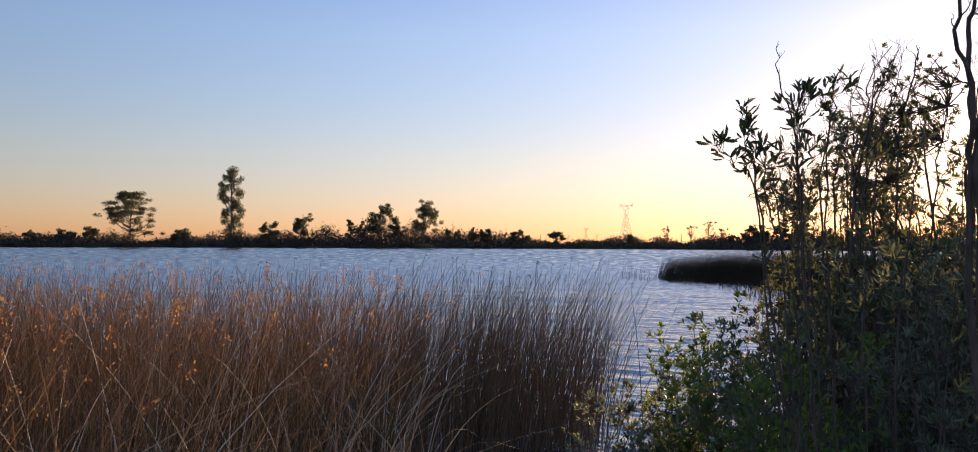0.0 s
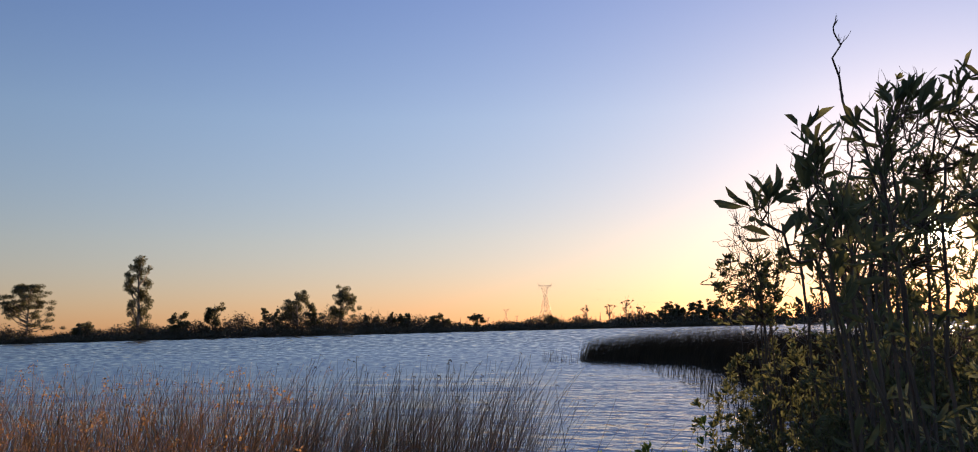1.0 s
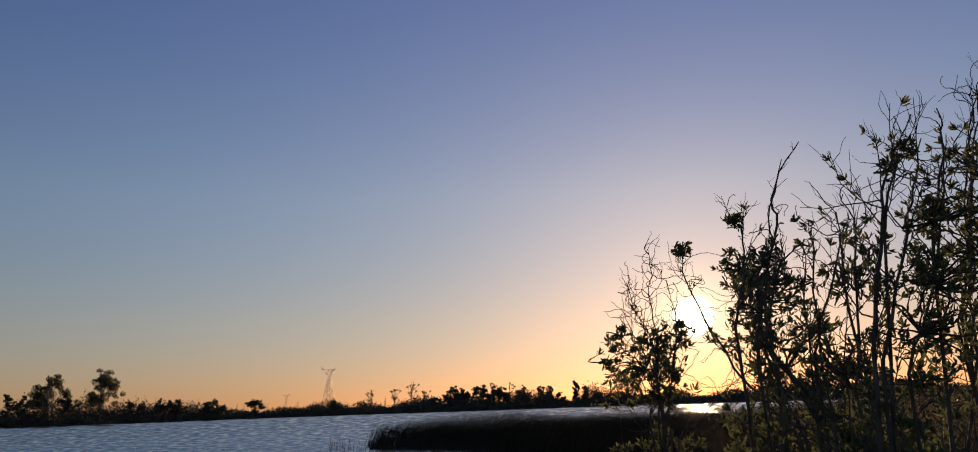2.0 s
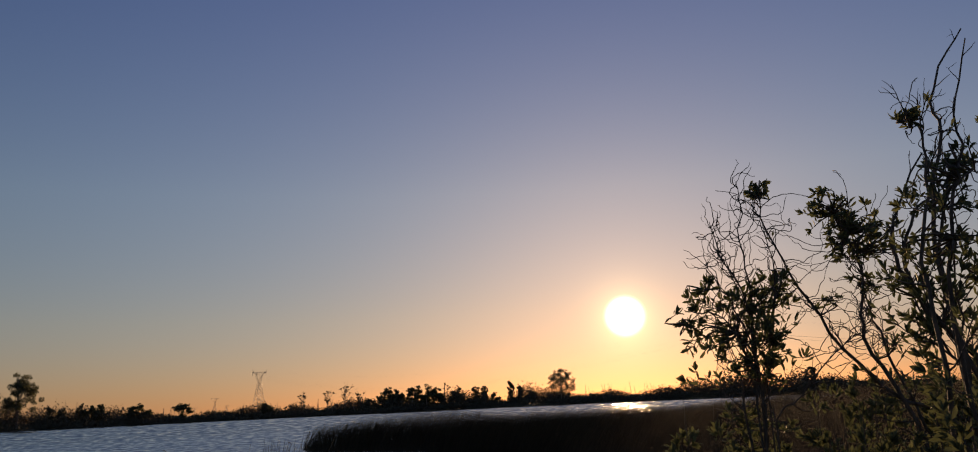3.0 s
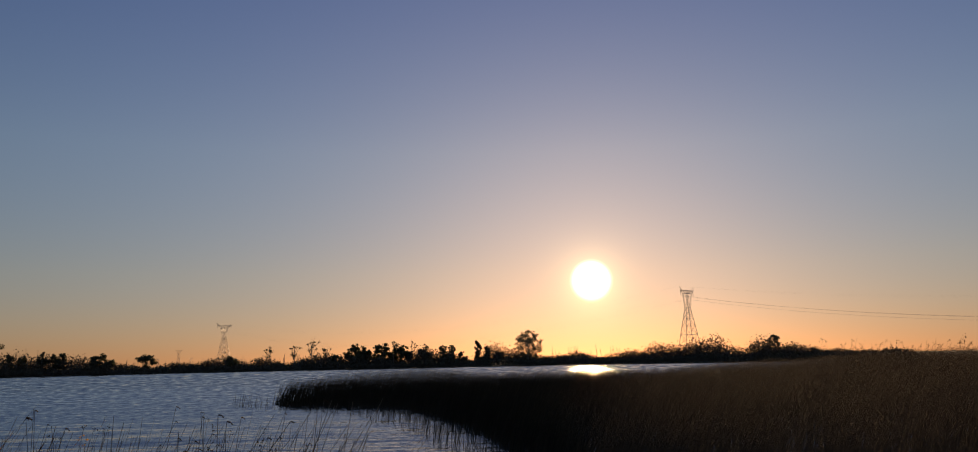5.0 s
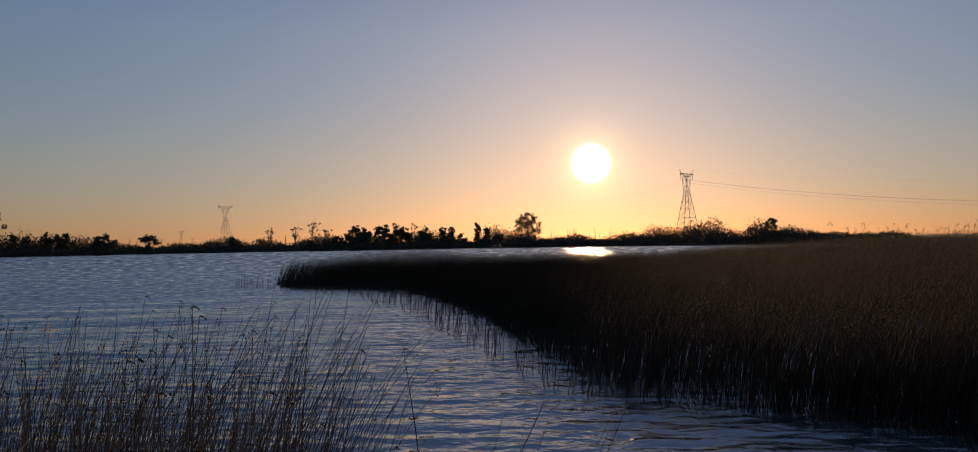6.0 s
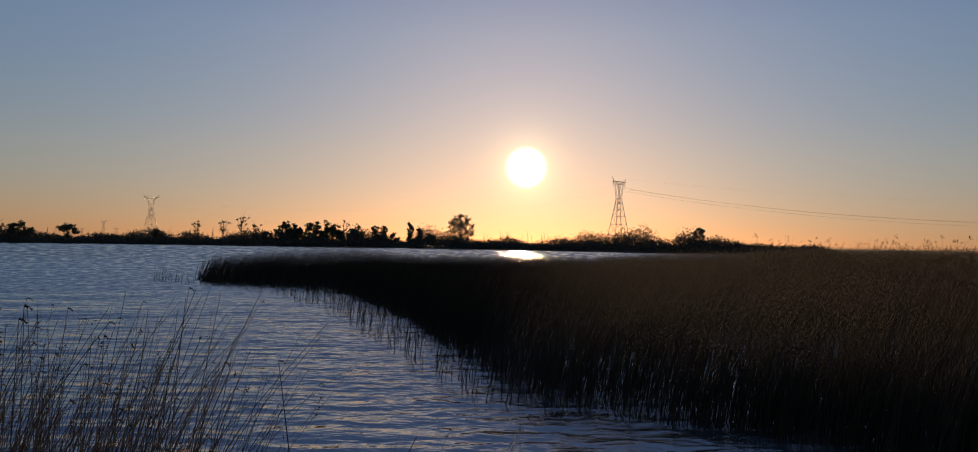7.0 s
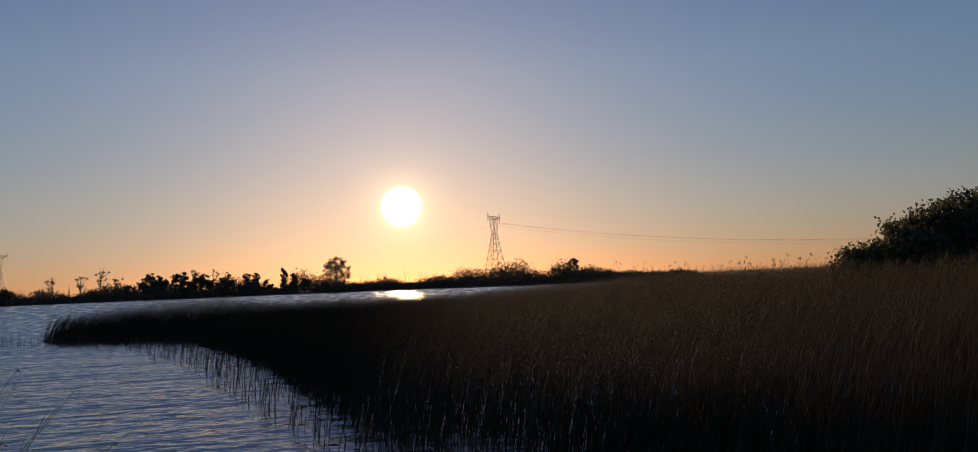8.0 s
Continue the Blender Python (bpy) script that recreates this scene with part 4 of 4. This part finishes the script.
shrub((1.34, 0.02, 0.40), "leafy shrub with long narrow leaves on the lake bank", 19,
      [[(1.30, -0.08, 1.6), (1.27, -0.12, 2.15), (1.26, -0.14, 2.30), (1.26, -0.17, 2.37)],
       [(1.31, -0.08, 1.6), (1.27, -0.12, 2.15), (1.27, -0.14, 2.30), (1.30, -0.17, 2.36)],
       [(1.34, -0.04, 1.6), (1.32, -0.07, 2.15), (1.34, -0.09, 2.34), (1.35, -0.12, 2.42)],
       [(1.40, -0.02, 1.6), (1.40, -0.05, 2.1), (1.43, -0.08, 2.26)], [(1.46, 0.02, 1.6), (1.50, 0.0, 2.1), (1.53, -0.02, 2.28)], [(1.28, 0.05, 1.5), (1.24, 0.05, 2.0), (1.22, 0.02, 2.16)], [(1.55, 0.1, 1.5), (1.62, 0.08, 2.3)]],
      bare_stems=[[(1.28, -0.04, 1.6), (1.26, -0.07, 2.15), (1.25, -0.09, 2.31), (1.23, -0.10, 2.40), (1.22, -0.12, 2.48), (1.22, -0.13, 2.51)]],
      zone=(1.2, 9), branches=14, reach=0.075, leaf=0.036, ratio=0.23, count=1.7, loose=150, radius=0.0042, up=0.14)
shrub((1.31, 1.36, 0.35), "tall grey-green shrub with wavy bare stems", 12,
      [[(1.22, 1.30, 1.6), (1.21, 1.29, 2.10), (1.24, 1.30, 2.34), (1.28, 1.31, 2.53), (1.28, 1.31, 2.59), (1.32, 1.32, 2.67), (1.35, 1.32, 2.71)],
       [(1.26, 1.30, 1.6), (1.23, 1.29, 2.15), (1.32, 1.31, 2.46), (1.35, 1.31, 2.59), (1.39, 1.32, 2.71)],
       [(1.32, 1.30, 1.6), (1.28, 1.29, 2.14), (1.35, 1.30, 2.33), (1.40, 1.32, 2.52), (1.44, 1.33, 2.66)],
       [(1.44, 1.35, 1.6), (1.49, 1.36, 2.2), (1.54, 1.36, 2.62)]],
      bare_stems=[[(1.24, 1.32, 1.6), (1.26, 1.30, 2.3), (1.29, 1.31, 2.56), (1.33, 1.32, 2.68), (1.37, 1.33, 2.77)], [(1.34, 1.32, 1.6), (1.37, 1.31, 2.4), (1.43, 1.32, 2.68), (1.43, 1.33, 2.78)]],
      zone=(1.5, 2.55), branches=20, reach=0.20, leaf=0.022, ratio=0.27,
      tufts=[((1.35, 1.32, 2.69), 0.03, 6), ((1.50, 1.35, 2.70), 0.09, 14), ((1.46, 1.34, 2.48), 0.10, 16), ((1.31, 1.32, 2.64), 0.025, 3), ((1.37, 1.32, 2.53), 0.09, 20), ((1.40, 1.32, 2.40), 0.12, 24), ((1.34, 1.30, 2.28), 0.12, 22), ((1.48, 1.35, 2.58), 0.12, 20)], curls=4, curl=0.13, count=12, radius=0.007)
shrub((1.24, 1.66, 0.3), "thin bare-stemmed shrub, leafy near its foot", 18,
      [[(1.2, 1.64, 1.6), (1.16, 1.63, 2.15), (1.15, 1.62, 2.38)], [(1.25, 1.62, 1.6), (1.22, 1.60, 2.15), (1.24, 1.59, 2.36)], [(1.3, 1.62, 1.6), (1.29, 1.6, 2.1), (1.31, 1.6, 2.34)]],
      bare_stems=[[(1.26, 1.6, 1.7), (1.24, 1.59, 2.14), (1.26, 1.59, 2.28), (1.28, 1.59, 2.49), (1.28, 1.59, 2.58), (1.26, 1.59, 2.65)],
                  [(1.2, 1.64, 1.7), (1.18, 1.64, 2.15), (1.17, 1.62, 2.42), (1.18, 1.60, 2.56), (1.17, 1.59, 2.59)],
                  [(1.2, 1.64, 1.7), (1.16, 1.64, 2.15), (1.19, 1.63, 2.35), (1.25, 1.60, 2.52), (1.24, 1.59, 2.60)],
                  [(1.18, 1.64, 1.7), (1.15, 1.64, 2.15), (1.15, 1.61, 2.44), (1.16, 1.59, 2.52)]],
      zone=(1.5, 2.42), branches=12, reach=0.16, leaf=0.025, ratio=0.27, tufts=[((1.12, 1.62, 2.44), 0.03, 5), ((1.22, 1.6, 2.22), 0.09, 16), ((1.29, 1.59, 2.44), 0.05, 7)], curls=5, curl=0.14, count=8, radius=0.006)
shrub((1.12, 2.05, 0.30), "slim shrub with leaf tufts on winding stems", 13,
      [[(1.05, 1.95, 1.5), (1.01, 1.89, 2.09), (1.00, 1.90, 2.35), (1.03, 1.90, 2.50), (1.04, 1.91, 2.62), (1.02, 1.91, 2.68)],
       [(1.12, 2.06, 1.5), (1.13, 2.09, 2.12), (1.12, 2.11, 2.33), (1.15, 2.12, 2.51), (1.20, 2.14, 2.58), (1.25, 2.16, 2.63)],
       [(1.1, 2.0, 1.5), (1.08, 1.97, 2.1), (1.10, 1.97, 2.42)]],
      bare_stems=[[(1.12, 2.05, 1.6), (1.13, 2.09, 2.08), (1.11, 2.10, 2.40), (1.14, 2.12, 2.55), (1.18, 2.13, 2.70), (1.17, 2.14, 2.76), (1.22, 2.15, 2.88), (1.28, 2.16, 2.97)],
                  [(1.08, 1.95, 1.6), (1.06, 1.92, 2.2), (1.08, 1.92, 2.45), (1.12, 1.92, 2.57), (1.13, 1.93, 2.70), (1.18, 1.95, 2.85)]],
      zone=(1.4, 2.5), branches=11, reach=0.15, leaf=0.026, ratio=0.29,
      tufts=[((1.02, 1.91, 2.66), 0.035, 8), ((1.09, 1.97, 2.54), 0.07, 12), ((1.14, 2.10, 2.50), 0.09, 14), ((1.25, 2.16, 2.62), 0.03, 4), ((1.05, 1.95, 2.38), 0.09, 14), ((1.12, 1.95, 2.58), 0.05, 8)], curls=4, curl=0.15, count=7, radius=0.008)
shrub((0.80, 2.62, 0.20), "small shrub, leafy below with bare curling twigs above", 14,
      [[(0.79, 2.62, 1.4), (0.77, 2.60, 2.00), (0.77, 2.60, 2.23), (0.73, 2.60, 2.42), (0.68, 2.60, 2.50)],
       [(0.75, 2.66, 1.4), (0.73, 2.65, 2.02), (0.75, 2.64, 2.15), (0.72, 2.62, 2.27), (0.65, 2.61, 2.32), (0.57, 2.60, 2.29)],
       [(0.80, 2.66, 1.4), (0.78, 2.65, 2.00), (0.81, 2.64, 2.15), (0.84, 2.62, 2.30), (0.86, 2.61, 2.40)],
       [(0.78, 2.62, 1.4), (0.76, 2.60, 2.00), (0.76, 2.60, 2.19), (0.70, 2.60, 2.37), (0.63, 2.60, 2.39)]],
      bare_stems=[[(0.79, 2.62, 1.4), (0.77, 2.60, 2.00), (0.77, 2.60, 2.34), (0.76, 2.60, 2.50), (0.77, 2.60, 2.64), (0.76, 2.60, 2.70)],
                  [(0.77, 2.62, 1.4), (0.77, 2.60, 2.10), (0.75, 2.60, 2.36), (0.69, 2.60, 2.50), (0.67, 2.60, 2.60)],
                  [(0.80, 2.64, 1.4), (0.80, 2.64, 2.10), (0.85, 2.61, 2.40), (0.83, 2.60, 2.58)],
                  [(0.81, 2.64, 1.5), (0.83, 2.70, 1.98), (0.90, 2.74, 2.04), (1.00, 2.77, 2.15), (1.11, 2.81, 2.23), (1.17, 2.85, 2.31)]],
      zone=(2.06, 2.42), branches=10, reach=0.15, leaf=0.031, ratio=0.33,
      tufts=[((0.69, 2.60, 2.25), 0.13, 20), ((0.58, 2.60, 2.30), 0.05, 6), ((0.79, 2.60, 2.33), 0.10, 16), ((0.63, 2.60, 2.37), 0.04, 5), ((0.74, 2.60, 2.15), 0.08, 9), ((0.83, 2.61, 2.24), 0.06, 7)], curls=24, curl=0.17, count=7, bare=0.0, radius=0.005)
shrub((1.46, 2.78, 0.25), "leaning shrub with dense leaf tufts at its tips", 15,
      [[(1.5, 2.85, 1.5), (1.41, 2.90, 1.96), (1.27, 2.91, 2.03), (1.13, 2.93, 2.18), (1.06, 2.93, 2.30), (1.00, 2.94, 2.42), (0.95, 2.95, 2.54), (0.91, 2.96, 2.65), (0.91, 2.97, 2.74)],
       [(1.4, 2.85, 1.6), (1.27, 2.90, 2.03), (1.19, 2.91, 2.21), (1.18, 2.91, 2.32), (1.20, 2.91, 2.42), (1.18, 2.91, 2.52), (1.14, 2.92, 2.66)],
       [(1.42, 2.85, 1.6), (1.31, 2.90, 2.00), (1.24, 2.90, 2.19), (1.21, 2.91, 2.34), (1.19, 2.92, 2.58)]],
      zone=(2.5, 2.62), branches=5, reach=0.15, leaf=0.030, ratio=0.33,
      tufts=[((0.91, 2.97, 2.77), 0.045, 14), ((1.12, 2.92, 2.66), 0.09, 28), ((1.19, 2.92, 2.63), 0.10, 34), ((1.27, 2.92, 2.55), 0.09, 24), ((1.15, 2.92, 2.55), 0.08, 20), ((1.19, 2.92, 2.42), 0.05, 7), ((1.08, 2.90, 2.36), 0.03, 3), ((1.26, 2.90, 2.20), 0.06, 6), ((1.17, 2.90, 2.12), 0.05, 5)],
      curls=30, curl=0.22, count=7, bare=0.0, radius=0.010)
shrub((1.45, 2.36, 0.3), "tall shrub with bare bent branches at its top", 16,
      [[(1.4, 2.33, 1.6), (1.28, 2.30, 2.05), (1.18, 2.30, 2.16), (1.12, 2.30, 2.30)], [(1.45, 2.33, 1.6), (1.38, 2.30, 2.1), (1.30, 2.30, 2.34)], [(1.5, 2.36, 1.6), (1.45, 2.32, 2.1), (1.40, 2.32, 2.5), (1.42, 2.32, 2.7)]],
      bare_stems=[[(1.45, 2.33, 1.7), (1.28, 2.30, 2.10), (1.20, 2.31, 2.20), (1.14, 2.31, 2.29), (1.10, 2.32, 2.39), (1.10, 2.32, 2.48), (1.13, 2.33, 2.56), (1.21, 2.34, 2.69)],
                  [(1.4, 2.33, 1.7), (1.22, 2.30, 2.15), (1.15, 2.30, 2.25), (1.12, 2.32, 2.40), (1.15, 2.32, 2.51), (1.21, 2.33, 2.58), (1.22, 2.34, 2.67)]],
      zone=(1.9, 2.40), branches=12, reach=0.18, leaf=0.030, ratio=0.32,
      tufts=[((1.10, 2.30, 2.33), 0.05, 9), ((1.13, 2.30, 2.22), 0.07, 10), ((1.22, 2.30, 2.30), 0.07, 12), ((1.30, 2.30, 2.38), 0.09, 16), ((1.40, 2.32, 2.52), 0.10, 16)], curls=5, curl=0.15, count=7, bare=0.02, radius=0.011)
shrub((2.01, 1.87, 0.35), "tall grey-green shrub with wavy bare stems", 17,
      [[(1.93, 1.83, 1.65), (1.81, 1.75, 2.37), (1.85, 1.71, 2.75)], [(2.01, 1.79, 1.65), (2.05, 1.67, 2.45), (2.01, 1.63, 2.85)], [(2.17, 1.87, 1.65), (2.33, 1.87, 2.45), (2.41, 1.87, 2.8)], [(1.85, 2.03, 1.65), (1.69, 2.1, 2.2), (1.69, 2.1, 2.5)]],
      zone=(1.41, 2.75), branches=22, reach=0.28, leaf=0.030, ratio=0.26, curls=3, count=11, radius=0.012)


def bushy(x, y, top, spread, stems, label, seed, low=0.75, joined=True, **more):
    """A rounded bush of many stems that all reach nearly its top."""
    g = np.random.default_rng(seed)
    lines = []
    for k in range(stems):
        a = 6.283 * (k + g.random()) / stems
        rr = spread * g.uniform(0.3, 1.0)
        z = 0.3 + (top - 0.3) * g.uniform(low, 1.0) * (1 - 0.2 * (rr / spread) ** 2)
        lines.append([(x + rr * 0.4 * math.cos(a), y + rr * 0.4 * math.sin(a), 0.3 + 0.5 * (z - 0.3)), (x + rr * math.cos(a), y + rr * math.sin(a), z)])
    shrub((x, y, 0.3), label, seed, lines, joined=joined, **more)


# low shrubs between the path and the water
for k, (x, y, h) in enumerate(((0.34, 2.05, 1.62), (0.62, 1.70, 1.80), (0.92, 1.25, 1.88), (0.10, 2.6, 1.40), (0.95, 1.95, 1.95), (0.55, 2.4, 1.50), (1.12, 0.65, 1.85), (1.18, 0.25, 1.80), (0.16, 1.85, 1.50))):
    bushy(x, y, h, 0.32, 8, "low grey-green shrub at the water's edge" if k in (2, 8) else "low dark green shrub at the water's edge" if k in (3, 4, 5) else "low bright green shrub at the water's edge", 30 + k,
          branches=15, reach=0.24, leaf=0.034, ratio=0.30, count=10, material=(LEAF_YOUNG, LEAF_YOUNG, LEAF_GREY, LEAF, LEAF, LEAF, LEAF_YOUNG, LEAF_YOUNG, LEAF_GREY)[k], radius=0.005, joined=False)
bushy(0.68, 3.04, 2.22, 0.22, 20, "small leafy dark green shrub beside a twiggy one", 75, low=0.9, zone=(1.5, 9), branches=8, reach=0.10, leaf=0.034, ratio=0.34, count=7, radius=0.004, joined=False)
bushy(0.82, 2.86, 2.22, 0.18, 14, "small leafy dark green shrub beside a twiggy one", 76, low=0.9, zone=(1.5, 9), branches=8, reach=0.10, leaf=0.034, ratio=0.34, count=7, radius=0.004, joined=False)
# dark undergrowth behind the tall shrubs
for k, (x, y, h) in enumerate(((1.9, 3.4, 1.95), (2.8, 3.2, 2.0), (1.45, 3.2, 1.85), (3.4, 3.8, 2.0), (1.55, 2.1, 2.05), (1.9, 2.6, 2.1), (1.15, 3.05, 1.85), (1.35, 2.7, 1.95))):
    bushy(x, y, h, 0.42, 9, "dense dark low shrub on the lake bank", 50 + k, zone=(1.1, 9), bare=0.05, branches=13, reach=0.28, leaf=0.038, ratio=0.3, count=8, radius=0.009)
for k, (x, y, h) in enumerate(((1.25, 1.95, 2.08), (1.45, 1.6, 2.12), (1.75, 2.1, 2.2), (2.3, 2.6, 2.3), (1.50, 2.6, 2.05), (1.5, 1.2, 2.12))):
    bushy(x, y, h, 0.34, 9, "dense dark low shrub on the lake bank", 110 + k, zone=(1.72, 9), bare=0.04, branches=14, reach=0.24, leaf=0.034, ratio=0.28, count=9, radius=0.008)
for k, (x, y, h) in enumerate(((1.08, 1.72, 2.27), (1.24, 2.28, 2.36), (1.32, 1.42, 2.42), (1.42, 1.85, 2.50), (1.36, 2.62, 2.25), (1.55, 1.0, 2.35), (1.40, 2.12, 2.42), (1.46, 2.36, 2.42))):
    bushy(x, y, h, 0.24, 12, "dense dark shrub among taller stems", 130 + k, zone=(1.2, 9), bare=0.2, branches=12, reach=0.16, leaf=0.032, ratio=0.3, count=10, radius=0.005)
for k, (x, y, h) in enumerate(((0.52, 3.15, 1.96), (0.86, 3.25, 2.14), (1.08, 3.0, 2.22), (1.32, 2.92, 2.28), (1.58, 2.95, 2.36), (1.85, 3.0, 2.44), (0.80, 2.68, 2.02), (1.10, 2.55, 2.16), (1.62, 2.45, 2.42), (1.25, 3.35, 2.24), (1.6, 3.5, 2.30))):
    bushy(x, y, h, 0.26, 13, "dense dark low shrub on the lake bank", 160 + k, low=0.8, zone=(1.2, 9), bare=0.1, branches=13, reach=0.17, leaf=0.032, ratio=0.32, count=11, radius=0.005)
for k, (x, y, h) in enumerate(((2.0, 1.0, 2.3), (1.95, 0.2, 2.25), (1.45, 0.85, 2.12), (1.75, 0.7, 2.35))):
    bushy(x, y, h, 0.42, 8, "open grey-green shrub, bare below and leafy above", 90 + k, zone=(0.9, 9), material=LEAF_GREY, branches=16, reach=0.28, leaf=0.032, ratio=0.24, count=9, radius=0.007, curls=2, curl=0.2, bare=0.08, joined=False)

shrub((1.58, 0.42, 0.35), "open grey-green shrub, bare below and leafy above", 99,
      [[(1.5, 0.4, 1.4), (1.45, 0.38, 1.95)], [(1.62, 0.42, 1.4), (1.66, 0.4, 2.0)], [(1.55, 0.5, 1.4), (1.5, 0.55, 2.05)], [(1.7, 0.45, 1.4), (1.78, 0.5, 2.1)]],
      zone=(0.9, 9), material=LEAF_GREY, branches=16, reach=0.26, leaf=0.032, ratio=0.24, count=8, radius=0.008, curls=2, curl=0.2)
shrub((1.68, -0.36, 0.38), "two tall bare stems of a leafless shrub", 100, [],
      bare_stems=[[(1.65, -0.38, 1.6), (1.63, -0.40, 2.00), (1.63, -0.41, 2.14), (1.63, -0.42, 2.22), (1.635, -0.44, 2.27), (1.62, -0.45, 2.35), (1.61, -0.47, 2.41), (1.615, -0.48, 2.48), (1.625, -0.50, 2.57), (1.62, -0.50, 2.75)],
                  [(1.66, -0.38, 1.6), (1.645, -0.40, 2.00), (1.64, -0.41, 2.14), (1.635, -0.42, 2.25), (1.63, -0.43, 2.31), (1.627, -0.44, 2.38), (1.63, -0.45, 2.44), (1.64, -0.46, 2.48), (1.65, -0.47, 2.58), (1.68, -0.47, 2.72)]],
      reach=0.12, radius=0.0085, curls=1, curl=0.1)
shrub((1.60, 1.88, 0.32), "tall shrub with a bare feathery top of fine twigs", 101,
      [[(1.60, 1.86, 1.6), (1.57, 1.82, 2.3)], [(1.64, 1.86, 1.6), (1.66, 1.84, 2.35)]],
      bare_stems=[[(1.59, 1.84, 2.15), (1.62, 1.82, 2.43), (1.64, 1.80, 2.66), (1.66, 1.78, 2.82), (1.68, 1.76, 2.93), (1.72, 1.74, 3.03)],
                  [(1.59, 1.84, 2.15), (1.62, 1.82, 2.43), (1.65, 1.80, 2.66), (1.68, 1.78, 2.79), (1.72, 1.76, 2.90), (1.75, 1.74, 2.98)],
                  [(1.59, 1.84, 2.15), (1.61, 1.82, 2.43), (1.63, 1.80, 2.62), (1.64, 1.78, 2.77), (1.66, 1.76, 2.86), (1.67, 1.74, 2.95)],
                  [(1.61, 1.84, 2.15), (1.65, 1.82, 2.43), (1.69, 1.80, 2.65), (1.72, 1.78, 2.76), (1.74, 1.76, 2.85), (1.76, 1.74, 2.91)],
                  [(1.60, 1.84, 2.15), (1.63, 1.82, 2.43), (1.65, 1.80, 2.71), (1.68, 1.78, 2.86), (1.70, 1.76, 2.97), (1.74, 1.74, 3.03)]],
      branches=10, reach=0.28, leaf=0.026, ratio=0.27, count=9, up=0.22, radius=0.0055, curls=5, curl=0.14)

# ---- woods on the reedy bank ----
def bank_tree(az, dist, height, wide, seed, bare=False):
    g = np.random.default_rng(seed)
    foot = at(az, dist, 0.4)
    tree = empty("tree", foot, "half-bare small tree on the reedy bank" if bare else "dark leafy small tree on the reedy bank", "tree", "trees on the reedy bank")
    pos = []
    for k in range(5):
        a = k * 1.257 + g.random()
        main = wander_line(g, (0.1 * math.cos(a), 0.1 * math.sin(a), -0.3), (0.75 * math.cos(a) * wide / height, 0.75 * math.sin(a) * wide / height, 1), height * g.uniform(0.75, 1.0), 0.10, 0.03, 9)
        V, F = tubes([(main, 0.06 * np.linspace(1, 0.2, len(main)))], 6)
        part("trunk", mesh("trunk", V, F, smooth=True), BARK, tree)
        for _ in range(11):
            i = g.integers(1, 9)
            limb = wander_line(g, main[i], unit(g.normal(size=3)) + np.array([0, 0, 0.5]), height * g.uniform(0.16, 0.32), 0.2, 0.05, 6)
            lines = [(limb, 0.02 * np.linspace(1, 0.3, len(limb)))]
            for _ in range(4):
                sub = wander_line(g, limb[g.integers(2, 6)], unit(g.normal(size=3)) + np.array([0, 0, 0.4]), height * 0.12, 0.25, 0.05, 4)
                lines.append((sub, 0.009 * np.linspace(1, 0.4, len(sub))))
                pos.append(sub[-1] + g.normal(size=((2 if bare else 95), 3)) * 0.17)
            V, F = tubes(lines, 4)
            part("limb", mesh("limb", V, F), BARK, tree)
    pos = np.concatenate(pos)
    V, F = flakes(pos, g.uniform(0.04, 0.11, len(pos)))
    part("crown", mesh("crown", V, F), FAR_LEAF, tree)


for k, (az, dist, h, wide, bare) in enumerate(((30.6, 36, 2.2, 2, False), (31.3, 37, 2.7, 2.2, False), (34.3, 36, 4.1, 3, False), (38.2, 37, 4.9, 3, False), (40.4, 39, 5.5, 4, False), (32.0, 36, 3.1, 2.5, False), (33.6, 37, 3.8, 3, False), (35.0, 38, 4.5, 3, False), (36.0, 40, 5.2, 2, True), (37.2, 38, 4.9, 3, False),
                                               (39.3, 38, 5.3, 4, False), (41.5, 37, 5.6, 4, False), (44, 36, 6, 4, False), (47, 36, 6, 4, False))):
    bank_tree(az, dist, 0.92 * h, wide, 80 + k, bare)
